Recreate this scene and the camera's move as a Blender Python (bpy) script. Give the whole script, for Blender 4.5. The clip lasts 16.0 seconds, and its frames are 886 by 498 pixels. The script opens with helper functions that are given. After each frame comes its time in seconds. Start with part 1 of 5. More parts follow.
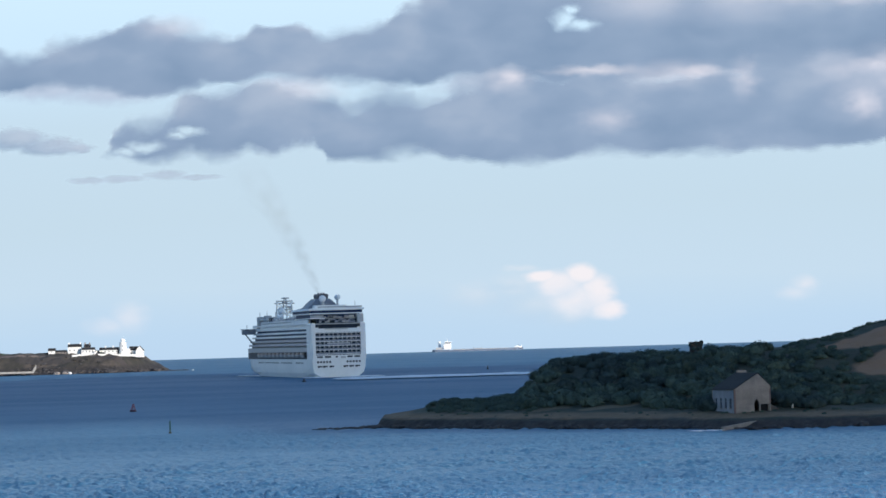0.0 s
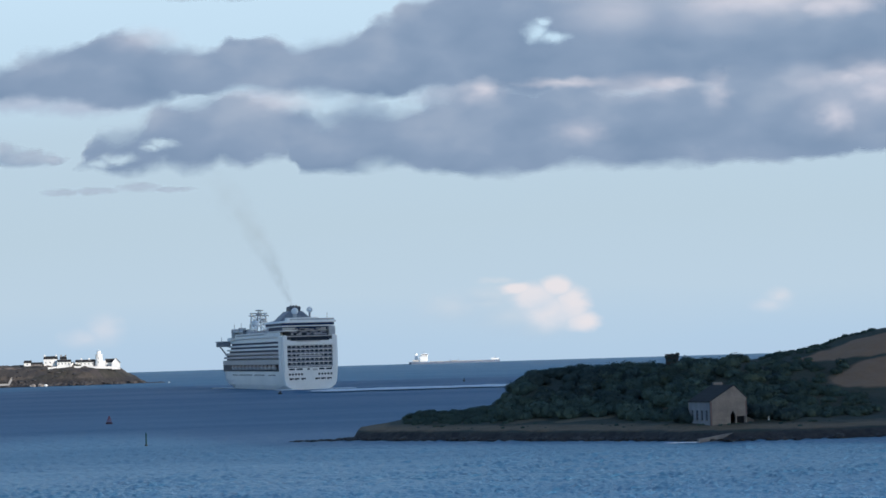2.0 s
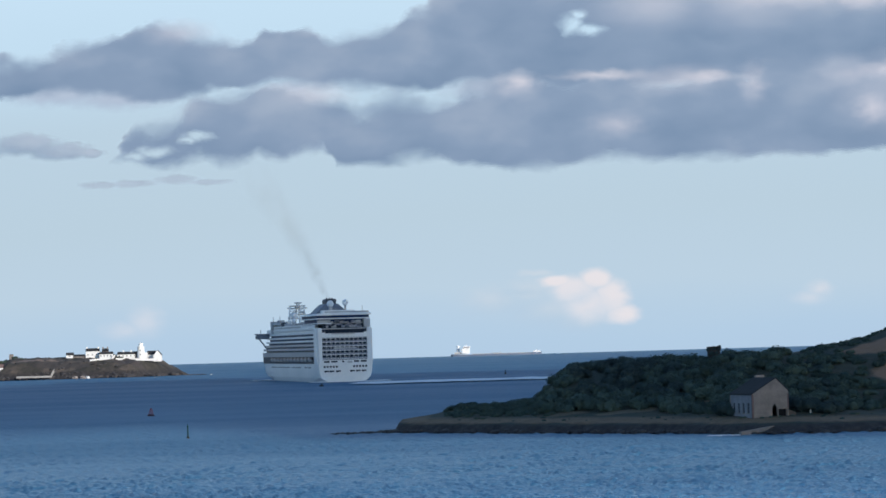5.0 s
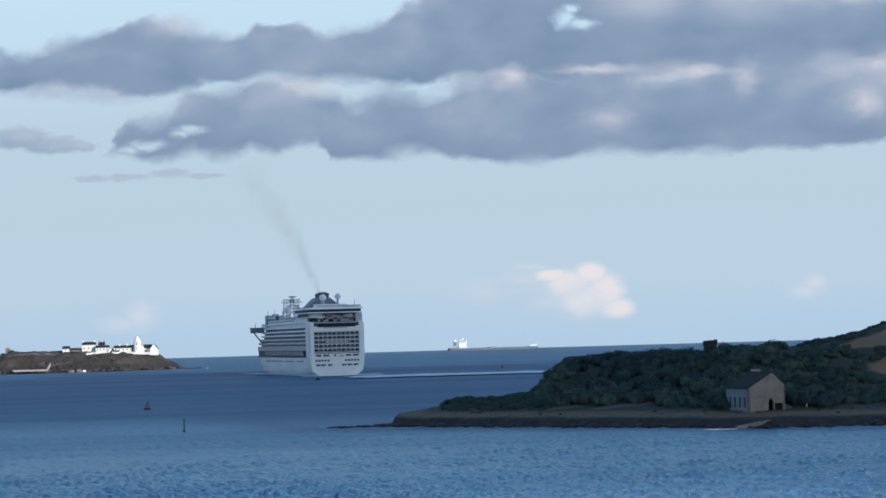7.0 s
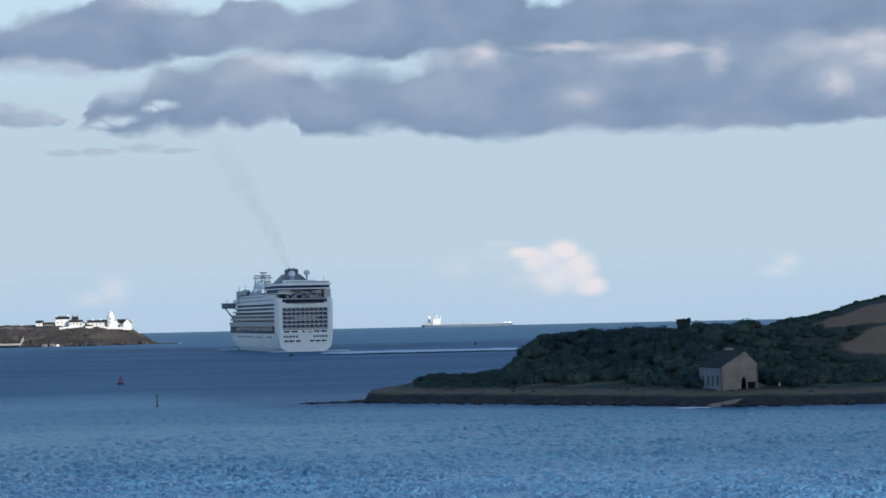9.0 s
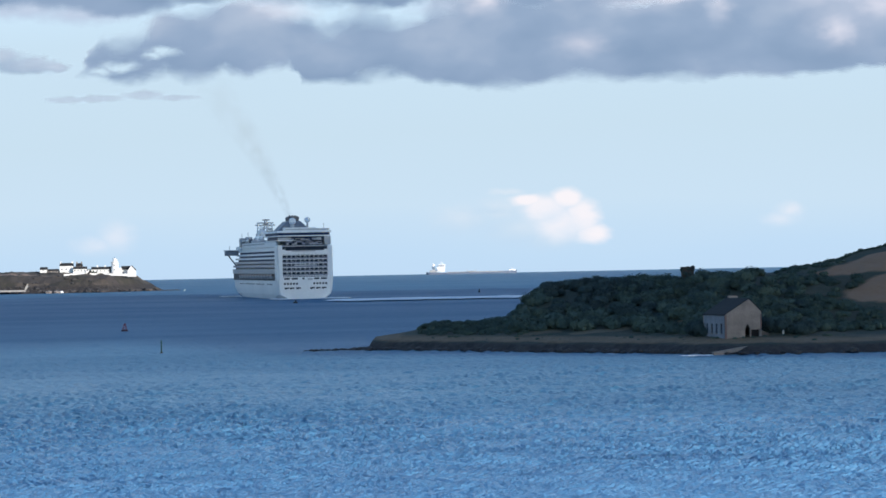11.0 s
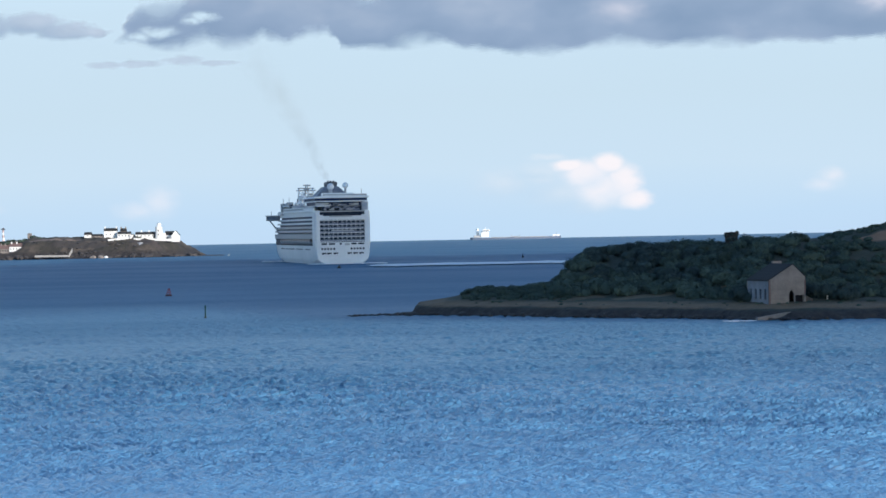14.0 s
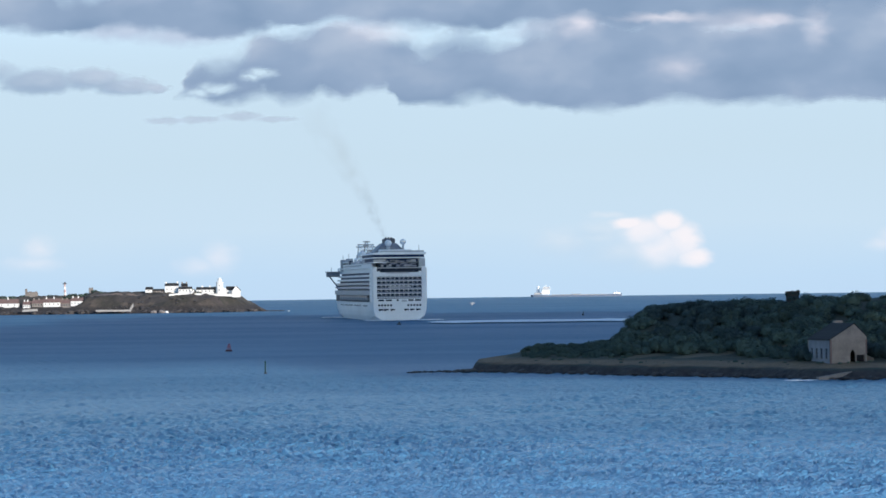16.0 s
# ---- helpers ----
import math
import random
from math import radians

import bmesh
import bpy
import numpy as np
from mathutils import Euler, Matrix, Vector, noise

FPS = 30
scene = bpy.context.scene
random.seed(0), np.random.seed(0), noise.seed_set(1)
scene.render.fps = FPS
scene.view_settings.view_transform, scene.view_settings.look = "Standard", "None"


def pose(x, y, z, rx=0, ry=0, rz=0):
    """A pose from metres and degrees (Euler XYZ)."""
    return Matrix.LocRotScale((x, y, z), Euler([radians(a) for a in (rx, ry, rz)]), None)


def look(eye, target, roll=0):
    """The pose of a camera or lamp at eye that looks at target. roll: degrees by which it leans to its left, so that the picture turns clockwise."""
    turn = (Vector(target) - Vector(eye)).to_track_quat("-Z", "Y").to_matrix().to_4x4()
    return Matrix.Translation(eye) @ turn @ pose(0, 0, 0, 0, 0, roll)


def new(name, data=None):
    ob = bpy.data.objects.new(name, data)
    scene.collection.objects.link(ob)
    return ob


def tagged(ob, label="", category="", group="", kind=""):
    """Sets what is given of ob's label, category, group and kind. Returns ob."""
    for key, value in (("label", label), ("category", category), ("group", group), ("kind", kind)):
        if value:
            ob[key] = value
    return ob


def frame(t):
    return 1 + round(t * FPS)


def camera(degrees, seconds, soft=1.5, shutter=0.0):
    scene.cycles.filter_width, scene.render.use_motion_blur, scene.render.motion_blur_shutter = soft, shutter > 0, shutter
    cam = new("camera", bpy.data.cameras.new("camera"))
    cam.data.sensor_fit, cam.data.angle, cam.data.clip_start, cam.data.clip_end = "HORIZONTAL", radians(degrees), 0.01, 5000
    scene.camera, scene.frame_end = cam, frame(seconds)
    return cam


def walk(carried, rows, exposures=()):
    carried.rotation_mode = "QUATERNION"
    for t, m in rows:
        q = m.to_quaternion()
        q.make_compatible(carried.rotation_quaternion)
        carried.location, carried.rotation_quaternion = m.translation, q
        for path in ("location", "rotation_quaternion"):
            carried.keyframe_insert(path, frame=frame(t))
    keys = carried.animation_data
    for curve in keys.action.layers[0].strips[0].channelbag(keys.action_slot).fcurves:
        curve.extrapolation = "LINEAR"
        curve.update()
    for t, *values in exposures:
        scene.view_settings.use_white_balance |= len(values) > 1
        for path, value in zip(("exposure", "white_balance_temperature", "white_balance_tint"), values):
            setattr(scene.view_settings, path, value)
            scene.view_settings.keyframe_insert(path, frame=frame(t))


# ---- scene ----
# ================= camera =================
LENS = 18.0
EYE = (0.0, 0.0, 24.0)
FOCAL = 4950.0
cam = camera(LENS, 16.0, soft=1.6)


def aim(yaw, pitch, roll):
    """Camera turned right by yaw, up by pitch, and leaning right by roll, in degrees."""
    y, p = radians(yaw), radians(pitch)
    way = Vector((math.sin(y) * math.cos(p), math.cos(y) * math.cos(p), math.sin(p)))
    return look(EYE, Vector(EYE) + way * 100.0, -roll)


PATH = [(0.0, -0.4915, 1.819, 1.7256), (0.5, 0.0366, 2.0718, 1.7515), (1.0, 0.1744, 2.1046, 1.768),
        (1.5, 0.1313, 2.0764, 1.7154), (2.0, 0.0, 2.0537, 1.7317), (2.5, -0.1708, 2.0306, 1.7025),
        (3.0, -0.3961, 2.0563, 1.67), (3.5, -0.6759, 2.0265, 1.6899), (4.0, -0.8874, 1.9685, 1.7035),
        (6.5, -0.7836, 1.8668, 1.6419), (7.0, -0.7833, 1.7959, 1.6442), (7.5, -0.7572, 1.7448, 1.6189),
        (8.0, -0.6449, 1.7124, 1.5056), (8.5, -0.4782, 1.5599, 1.3899), (9.0, -0.2671, 1.3073, 1.2745),
        (11.5, -0.434, -0.0094, 1.1131), (12.0, -0.5982, -0.2325, 1.1378), (12.5, -0.6929, -0.4511, 1.0753),
        (13.0, -0.8336, -0.5726, 1.0785), (13.5, -1.0456, -0.5332, 1.0808), (14.0, -1.2808, -0.4626, 1.1408),
        (14.5, -1.4545, -0.2219, 1.1078), (15.0, -1.6954, 0.0619, 1.0716), (15.5, -2.0289, 0.3506, 0.9235),
        (16.0, -2.4974, 0.7239, 0.7675)]
EXPOSURES = [(0.0, 0.19, 6450, 10), (0.5, 0.0, 6420, 10), (9.0, 0.0, 6420, 10), (11.5, 0.28, 6420, 10), (16.0, 0.24, 6420, 10)]
walk(cam, [(t, aim(a, b, c)) for t, a, b, c in PATH], EXPOSURES)

# ================= world, sun =================
SUN_AZ, SUN_EL = 140.0, 14.0
world = bpy.data.worlds.new("sky_world")
scene.world = world
world.use_nodes = True
wn = world.node_tree.nodes
sky = wn.new("ShaderNodeTexSky")
sky.sky_type, sky.sun_disc = "NISHITA", False
sky.sun_elevation, sky.sun_rotation = radians(SUN_EL), radians(SUN_AZ)
sky.air_density, sky.dust_density, sky.ozone_density = 1.0, 0.2, 3.0
wn["Background"].inputs["Strength"].default_value = 0.185
world.node_tree.links.new(sky.outputs["Color"], wn["Background"].inputs["Color"])

sun = new("sun", bpy.data.lights.new("sun", "SUN"))
sun.data.energy, sun.data.angle, sun.data.color = 4.2, radians(0.5), (1.0, 0.92, 0.82)
sun_way = Vector((math.sin(radians(SUN_AZ)) * math.cos(radians(SUN_EL)),
                  math.cos(radians(SUN_AZ)) * math.cos(radians(SUN_EL)), math.sin(radians(SUN_EL))))
sun.matrix_world = look((0, 0, 900), Vector((0, 0, 900)) - sun_way)
# ================= materials =================
def srgb(r, g, b):
    f = lambda c: c / 12.92 if c <= 0.04045 else ((c + 0.055) / 1.055) ** 2.4
    return (f(r / 255), f(g / 255), f(b / 255), 1.0)


class Net:
    """A short way to write node trees."""

    def __init__(self, tree):
        self.tree = tree

    def node(self, kind):
        return self.tree.nodes.new(kind)

    def put(self, socket, value):
        if hasattr(value, "is_output"):
            self.tree.links.new(value, socket)
        elif value is not None:
            socket.default_value = value

    def math(self, op, a, b=None, c=None, clamp=False):
        n = self.node("ShaderNodeMath")
        n.operation, n.use_clamp = op, clamp
        for s, v in zip(n.inputs, (a, b, c)):
            self.put(s, v)
        return n.outputs[0]

    def vec(self, op, a, b=None, c=None):
        n = self.node("ShaderNodeVectorMath")
        n.operation = op
        for s, v in zip(n.inputs, (a, b, c)):
            self.put(s, v)
        return n.outputs["Value"] if op in ("LENGTH", "DOT_PRODUCT") else n.outputs["Vector"]

    def noise(self, where, scale, detail=4.0, rough=0.55, distortion=0.0):
        n = self.node("ShaderNodeTexNoise")
        self.put(n.inputs["Vector"], where)
        for k, v in (("Scale", scale), ("Detail", detail), ("Roughness", rough), ("Distortion", distortion)):
            n.inputs[k].default_value = v
        return n.outputs["Fac"]

    def ramp(self, x, stops):
        n = self.node("ShaderNodeValToRGB")
        self.put(n.inputs[0], x)
        el = n.color_ramp.elements
        while len(el) < len(stops):
            el.new(0.5)
        for e, (p, c) in zip(el, stops):
            e.position = p
            e.color = c if len(c) == 4 else (*c, 1)
        return n.outputs["Color"]

    def remap(self, x, a, b, c=0.0, d=1.0, smooth=False):
        n = self.node("ShaderNodeMapRange")
        n.interpolation_type = "SMOOTHSTEP" if smooth else "LINEAR"
        for s, v in zip(n.inputs, (x, a, b, c, d)):
            self.put(s, v)
        return n.outputs[0]

    def mix(self, f, a, b):
        n = self.node("ShaderNodeMix")
        n.data_type = "RGBA"
        self.put(n.inputs[0], f), self.put(n.inputs[6], a), self.put(n.inputs[7], b)
        return n.outputs[2]

    def coords(self, which="Object"):
        return self.node("ShaderNodeTexCoord").outputs[which]

    def scaled(self, v, s):
        return self.vec("MULTIPLY", v, s)


def surface(name, a, b, scale=0.4, rough=0.6, metal=0.0, bump=0.3, fine=6.0, relief=0.05, random_tone=0.0, spec=0.5):
    """A two-tone material with stains at one scale, grain at another, and relief."""
    m = bpy.data.materials.new(name)
    m.use_nodes = True
    n = Net(m.node_tree)
    bsdf = m.node_tree.nodes["Principled BSDF"]
    p = n.coords()
    big, small = n.noise(p, scale, 5, 0.6), n.noise(p, fine * scale, 4, 0.6)
    f = n.math("ADD", n.math("MULTIPLY", big, 0.65), n.math("MULTIPLY", small, 0.35))
    f = n.remap(f, 0.32, 0.68, smooth=True)
    col = n.mix(f, (*a, 1), (*b, 1))
    if random_tone:
        r = n.node("ShaderNodeObjectInfo").outputs["Random"]
        k = n.remap(r, 0, 1, 1 - random_tone, 1 + random_tone)
        col = n.vec("SCALE", col)
        n.put(col.node.inputs["Scale"], k)
    n.put(bsdf.inputs["Base Color"], col)
    n.put(bsdf.inputs["Roughness"], n.remap(small, 0.3, 0.7, max(0.05, rough - 0.1), min(1, rough + 0.1)))
    bsdf.inputs["Metallic"].default_value = metal
    bsdf.inputs["Specular IOR Level"].default_value = spec
    bn = n.node("ShaderNodeBump")
    bn.inputs["Strength"].default_value, bn.inputs["Distance"].default_value = bump, relief
    n.put(bn.inputs["Height"], small)
    n.put(bsdf.inputs["Normal"], bn.outputs["Normal"])
    return m


M_HULL = surface("white_hull_paint", (0.70, 0.71, 0.72), (0.80, 0.80, 0.80), 0.06, 0.4, bump=0.1, fine=9)
M_SHIPWHITE = surface("white_ship_paint", (0.74, 0.75, 0.76), (0.82, 0.82, 0.82), 0.2, 0.45, bump=0.1)
M_SHIPGREY = surface("grey_ship_deck", (0.36, 0.37, 0.39), (0.46, 0.46, 0.47), 0.2, 0.6)
# dark tone with recess shade put in; also on windows and lockers
M_RECESS = surface("recess_shade_tone", (0.035, 0.045, 0.07), (0.07, 0.085, 0.115), 0.3, 0.5, spec=0.1)
M_GLASS = surface("dark_window_glass", (0.010, 0.016, 0.03), (0.022, 0.032, 0.05), 0.3, 0.4, bump=0.05, spec=0.12)
M_BLUEBAND = surface("navy_stripe_paint", (0.015, 0.03, 0.085), (0.03, 0.05, 0.12), 0.2, 0.5, spec=0.1)
M_ORANGE = surface("lifeboat_hull", (0.34, 0.33, 0.34), (0.46, 0.44, 0.44), 0.5, 0.5)
M_BOATTOP = surface("lifeboat_canopy", (0.30, 0.22, 0.20), (0.38, 0.28, 0.24), 0.5, 0.5)
M_CASING = surface("grey_funnel_casing_paint", (0.15, 0.17, 0.21), (0.24, 0.26, 0.30), 0.25, 0.55)
M_RAILGLASS = surface("tinted_balcony_rail_glass", (0.15, 0.17, 0.23), (0.24, 0.26, 0.33), 0.5, 0.35, bump=0.05, random_tone=0.12)
M_STEEL = surface("dull_steel", (0.25, 0.26, 0.28), (0.38, 0.38, 0.39), 0.5, 0.5, metal=0.3)
M_SOOT = surface("sooty_funnel_steel", (0.05, 0.055, 0.07), (0.12, 0.12, 0.14), 0.2, 0.6)
M_TANKHULL = surface("blue_grey_tanker_hull", (0.09, 0.12, 0.18), (0.13, 0.17, 0.24), 0.05, 0.6)
M_WHITEWASH = surface("whitewashed_render", (0.72, 0.71, 0.69), (0.82, 0.81, 0.79), 0.3, 0.85, bump=0.4)
M_SLATE = surface("grey_slate_roof", (0.014, 0.015, 0.017), (0.032, 0.032, 0.035), 0.5, 0.9, random_tone=0.2)
M_STONE = surface("grey_rubble_stone", (0.16, 0.14, 0.13), (0.27, 0.24, 0.22), 0.6, 0.9, bump=0.6)
M_RENDER = surface("weathered_buff_render", (0.19, 0.155, 0.14), (0.28, 0.235, 0.21), 0.35, 0.9, bump=0.5)
M_PALEREND = surface("faded_grey_blue_render", (0.18, 0.19, 0.225), (0.25, 0.265, 0.305), 0.35, 0.9, bump=0.5)
M_BRICK = surface("red_brown_brick_quoin", (0.13, 0.085, 0.08), (0.18, 0.12, 0.11), 0.8, 0.9)
# near-black colour standing in for the shade inside the boat opening
M_OPENING_SHADE = surface("dark_boathouse_opening", (0.006, 0.006, 0.008), (0.014, 0.014, 0.017), 0.6, 0.8, spec=0.1)
M_RUST = surface("rusty_corrugated_iron", (0.05, 0.04, 0.036), (0.09, 0.07, 0.06), 0.5, 0.7, random_tone=0.15)
M_ROCK = surface("wet_dark_rock", (0.022, 0.021, 0.023), (0.06, 0.053, 0.05), 0.25, 0.75, bump=0.9, relief=0.3, random_tone=0.25)
M_LEAF = surface("dark_gorse_leaves", (0.044, 0.074, 0.070), (0.080, 0.105, 0.080), 0.12, 0.9, random_tone=0.3, spec=0.12)
M_LEAF2 = surface("dark_oak_leaves", (0.035, 0.060, 0.064), (0.060, 0.084, 0.080), 0.12, 0.9, random_tone=0.3, spec=0.12)
M_BARK = surface("grey_bark", (0.06, 0.05, 0.04), (0.12, 0.10, 0.08), 1.0, 0.9)
M_REDBUOY = surface("red_buoy_paint", (0.24, 0.03, 0.045), (0.36, 0.055, 0.06), 1.0, 0.5)
M_DARKRED = surface("weathered_dark_red_paint", (0.05, 0.016, 0.022), (0.09, 0.026, 0.034), 1.0, 0.6)
M_GREENBUOY = surface("dark_green_beacon_paint", (0.012, 0.036, 0.034), (0.022, 0.058, 0.05), 1.0, 0.8, spec=0.1)
M_BLACK = surface("black_buoy_paint", (0.015, 0.015, 0.02), (0.03, 0.03, 0.035), 1.0, 0.5)
M_PINK = surface("faded_red_and_white_mast_paint", (0.50, 0.33, 0.32), (0.62, 0.46, 0.44), 0.6, 0.6)
M_QUAY = surface("pale_quay_concrete", (0.26, 0.25, 0.24), (0.40, 0.38, 0.36), 0.3, 0.9)
M_FOAM = surface("sea_foam", (0.72, 0.76, 0.80), (0.88, 0.90, 0.92), 0.15, 0.8, bump=0.6)
M_GULL = surface("pale_gull_feathers", (0.32, 0.32, 0.33), (0.46, 0.46, 0.46), 2.0, 0.8)


def land_material(name, patches, wet=1.6, cover=(0.045, 0.05, 0.026), dry=(0.15, 0.12, 0.075), strip=None):
    """Rock near the tide line, rough grass above; each patch (x, y, rx, ry, colour) is a mown or ploughed field."""
    m = bpy.data.materials.new(name)
    m.use_nodes = True
    n = Net(m.node_tree)
    bsdf = m.node_tree.nodes["Principled BSDF"]
    p = n.coords()
    sep = n.node("ShaderNodeSeparateXYZ")
    n.put(sep.inputs[0], p)
    wob = n.noise(p, 0.05, 5, 0.6)
    fine = n.noise(p, 0.5, 5, 0.65)
    grass = n.mix(n.remap(wob, 0.38, 0.62, smooth=True), (*cover, 1), (*dry, 1))
    grass = n.mix(n.remap(fine, 0.3, 0.75), n.mix(0.55, grass, (0.03, 0.035, 0.02, 1)), grass)
    for x, y, rx, ry, c in patches:
        d = n.vec("LENGTH", n.vec("DIVIDE", n.vec("SUBTRACT", n.vec("MULTIPLY", p, (1, 1, 0)), (x, y, 0)), (rx, ry, 1)))
        f = n.remap(n.math("ADD", d, n.math("MULTIPLY", n.math("SUBTRACT", wob, 0.5), 1.0)), 1.05, 0.9)
        grass = n.mix(f, grass, n.mix(fine, (*c, 1), (c[0] * 1.3, c[1] * 1.25, c[2] * 1.2, 1)))
    if strip:
        zs = n.math("ADD", sep.outputs["Z"], n.math("MULTIPLY", n.math("SUBTRACT", wob, 0.5), 2.0))
        band = n.math("MULTIPLY", n.remap(zs, strip[0] - 0.15, strip[0] + 0.15), n.remap(zs, strip[1] + 0.3, strip[1] - 0.3))
        grass = n.mix(n.math("MULTIPLY", band, 0.85), grass, n.mix(fine, (0.09, 0.062, 0.036, 1), (0.30, 0.190, 0.105, 1)))
    z = n.math("ADD", sep.outputs["Z"], n.math("MULTIPLY", n.math("SUBTRACT", fine, 0.5), 0.5 * wet))
    rock = n.mix(n.remap(fine, 0.3, 0.7), (0.012, 0.012, 0.015, 1), (0.055, 0.046, 0.042, 1))
    col = n.mix(n.remap(z, wet * 0.9, wet * 1.35), rock, grass)
    n.put(bsdf.inputs["Base Color"], col)
    bsdf.inputs["Roughness"].default_value = 0.9
    bn = n.node("ShaderNodeBump")
    bn.inputs["Strength"].default_value, bn.inputs["Distance"].default_value = 0.8, 0.5
    n.put(bn.inputs["Height"], fine)
    n.put(bsdf.inputs["Normal"], bn.outputs["Normal"])
    return m


def sea_material():
    m = bpy.data.materials.new("rippled_sea")
    m.use_nodes = True
    n = Net(m.node_tree)
    bsdf = m.node_tree.nodes["Principled BSDF"]
    p = n.coords()
    # wind ripples, steeper chop, and long wind lanes
    rip = n.noise(n.scaled(p, (0.9, 1.3, 1)), 1.0, 5, 0.6, 0.4)
    chop = n.noise(n.scaled(p, (0.22, 0.34, 1)), 1.0, 4, 0.55, 0.3)
    swell = n.noise(n.scaled(p, (0.03, 0.06, 1)), 1.0, 3, 0.5)
    lanes = n.noise(n.scaled(p, (0.0035, 0.010, 1)), 1.0, 4, 0.55, 0.6)
    lane = n.remap(lanes, 0.38, 0.62, smooth=True)
    h = n.math("ADD", n.math("MULTIPLY", rip, 0.50), n.math("ADD", n.math("MULTIPLY", chop, 1.0), n.math("MULTIPLY", swell, 2.0)))
    crest = n.noise(n.scaled(p, (0.55, 0.15, 1)), 1.0, 3, 0.55, 0.3)
    h = n.math("ADD", h, n.math("MULTIPLY", crest, 1.4))
    bn = n.node("ShaderNodeBump")
    n.put(bn.inputs["Strength"], n.remap(lane, 0, 1, 0.85, 1.0))
    bn.inputs["Distance"].default_value = 0.5
    n.put(bn.inputs["Height"], h)
    n.put(bsdf.inputs["Normal"], bn.outputs["Normal"])
    # near, mid and far tones: sky-reflection brightness put into base colour by distance
    near_bright = n.mix(lane, (0.143, 0.355, 0.590, 1), (0.119, 0.312, 0.530, 1))
    far_dim = n.mix(lane, (0.030, 0.134, 0.248, 1), (0.028, 0.124, 0.232, 1))
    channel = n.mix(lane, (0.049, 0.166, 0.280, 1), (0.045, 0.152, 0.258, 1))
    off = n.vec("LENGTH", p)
    n.put(bsdf.inputs["Base Color"], n.mix(n.remap(off, 1050, 1500), n.mix(n.remap(off, 250, 520), near_bright, channel), far_dim))
    far = n.remap(n.vec("LENGTH", p), 360, 1000, 0.0, 0.30)   # open water, ruffled by finer wind waves
    n.put(bsdf.inputs["Roughness"], n.math("ADD", n.remap(lane, 0, 1, 0.21, 0.27), far))
    bsdf.inputs["IOR"].default_value = 1.333
    return m


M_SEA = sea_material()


def emission_only(m, n, color, alpha=None):
    for node in list(m.node_tree.nodes):
        if node.type in ("BSDF_PRINCIPLED",):
            m.node_tree.nodes.remove(node)
    out = next(node for node in m.node_tree.nodes if node.type == "OUTPUT_MATERIAL")
    e = n.node("ShaderNodeEmission")
    n.put(e.inputs["Color"], color)
    shader = e.outputs[0]
    if alpha is not None:
        mx, tr = n.node("ShaderNodeMixShader"), n.node("ShaderNodeBsdfTransparent")
        n.put(mx.inputs[0], alpha)
        m.node_tree.links.new(tr.outputs[0], mx.inputs[1])
        m.node_tree.links.new(shader, mx.inputs[2])
        shader = mx.outputs[0]
    m.node_tree.links.new(shader, out.inputs["Surface"])


def sky_material():
    m = bpy.data.materials.new("evening_sky_backdrop")
    m.use_nodes = True
    n = Net(m.node_tree)
    p = n.coords()
    sep = n.node("ShaderNodeSeparateXYZ")
    n.put(sep.inputs[0], p)
    veil = n.noise(n.scaled(p, (0.0016, 0.0016, 0.006)), 1.0, 4, 0.5)
    z = n.math("ADD", sep.outputs["Z"], n.math("MULTIPLY", n.math("SUBTRACT", veil, 0.5), 90.0))
    col = n.ramp(n.remap(z, -60, 1240), [
        (0.00, srgb(177, 201, 226)), (0.075, srgb(180, 205, 227)), (0.14, srgb(188, 209, 225)),
        (0.24, srgb(187, 208, 222)), (0.36, srgb(188, 210, 225)), (0.48, srgb(196, 222, 240)), (0.56, srgb(200, 226, 244)), (0.72, srgb(165, 202, 234)), (1.0, srgb(120, 165, 212))])
    emission_only(m, n, col)
    return m


def cloud_group(name, blobs, gaps, warp=26.0):
    """A field over (x, z) in metres: 1 in a blob's heart, 0 at its rim and below outside, with torn edges."""
    g = bpy.data.node_groups.new(name, "ShaderNodeTree")
    g.interface.new_socket("Vector", in_out="INPUT", socket_type="NodeSocketVector")
    g.interface.new_socket("Density", in_out="OUTPUT", socket_type="NodeSocketFloat")
    n = Net(g)
    gi, go = n.node("NodeGroupInput"), n.node("NodeGroupOutput")
    p = n.vec("MULTIPLY", gi.outputs[0], (1, 0, 1))
    wn1 = n.node("ShaderNodeTexNoise")
    n.put(wn1.inputs["Vector"], n.scaled(p, (0.008, 0, 0.013)))
    wn1.inputs["Detail"].default_value, wn1.inputs["Roughness"].default_value = 1.8, 0.42
    off = n.vec("MULTIPLY", n.vec("SUBTRACT", wn1.outputs["Color"], (0.5, 0.5, 0.5)), (warp * 4, 0, warp * 1.4))
    q = n.vec("ADD", p, off)

    def nearest(items):
        acc = None
        for x, z, rx, rz in items:
            d = n.vec("LENGTH", n.vec("MULTIPLY", n.vec("SUBTRACT", q, (x, 0, z)), (1 / rx, 1, 1 / rz)))
            acc = d if acc is None else n.math("SMOOTH_MIN", acc, d, 0.18)
        return acc
    d = n.math("SUBTRACT", 1.0, nearest(blobs))
    if gaps:
        d = n.math("MINIMUM", d, n.math("MULTIPLY", n.math("SUBTRACT", nearest(gaps), 1.0), 0.45))
    edge = n.noise(n.scaled(p, (0.010, 0, 0.020)), 1.0, 2, 0.4)
    d = n.math("ADD", d, n.math("MULTIPLY", n.math("SUBTRACT", edge, 0.5), 0.18))
    n.put(go.inputs[0], d)
    return g


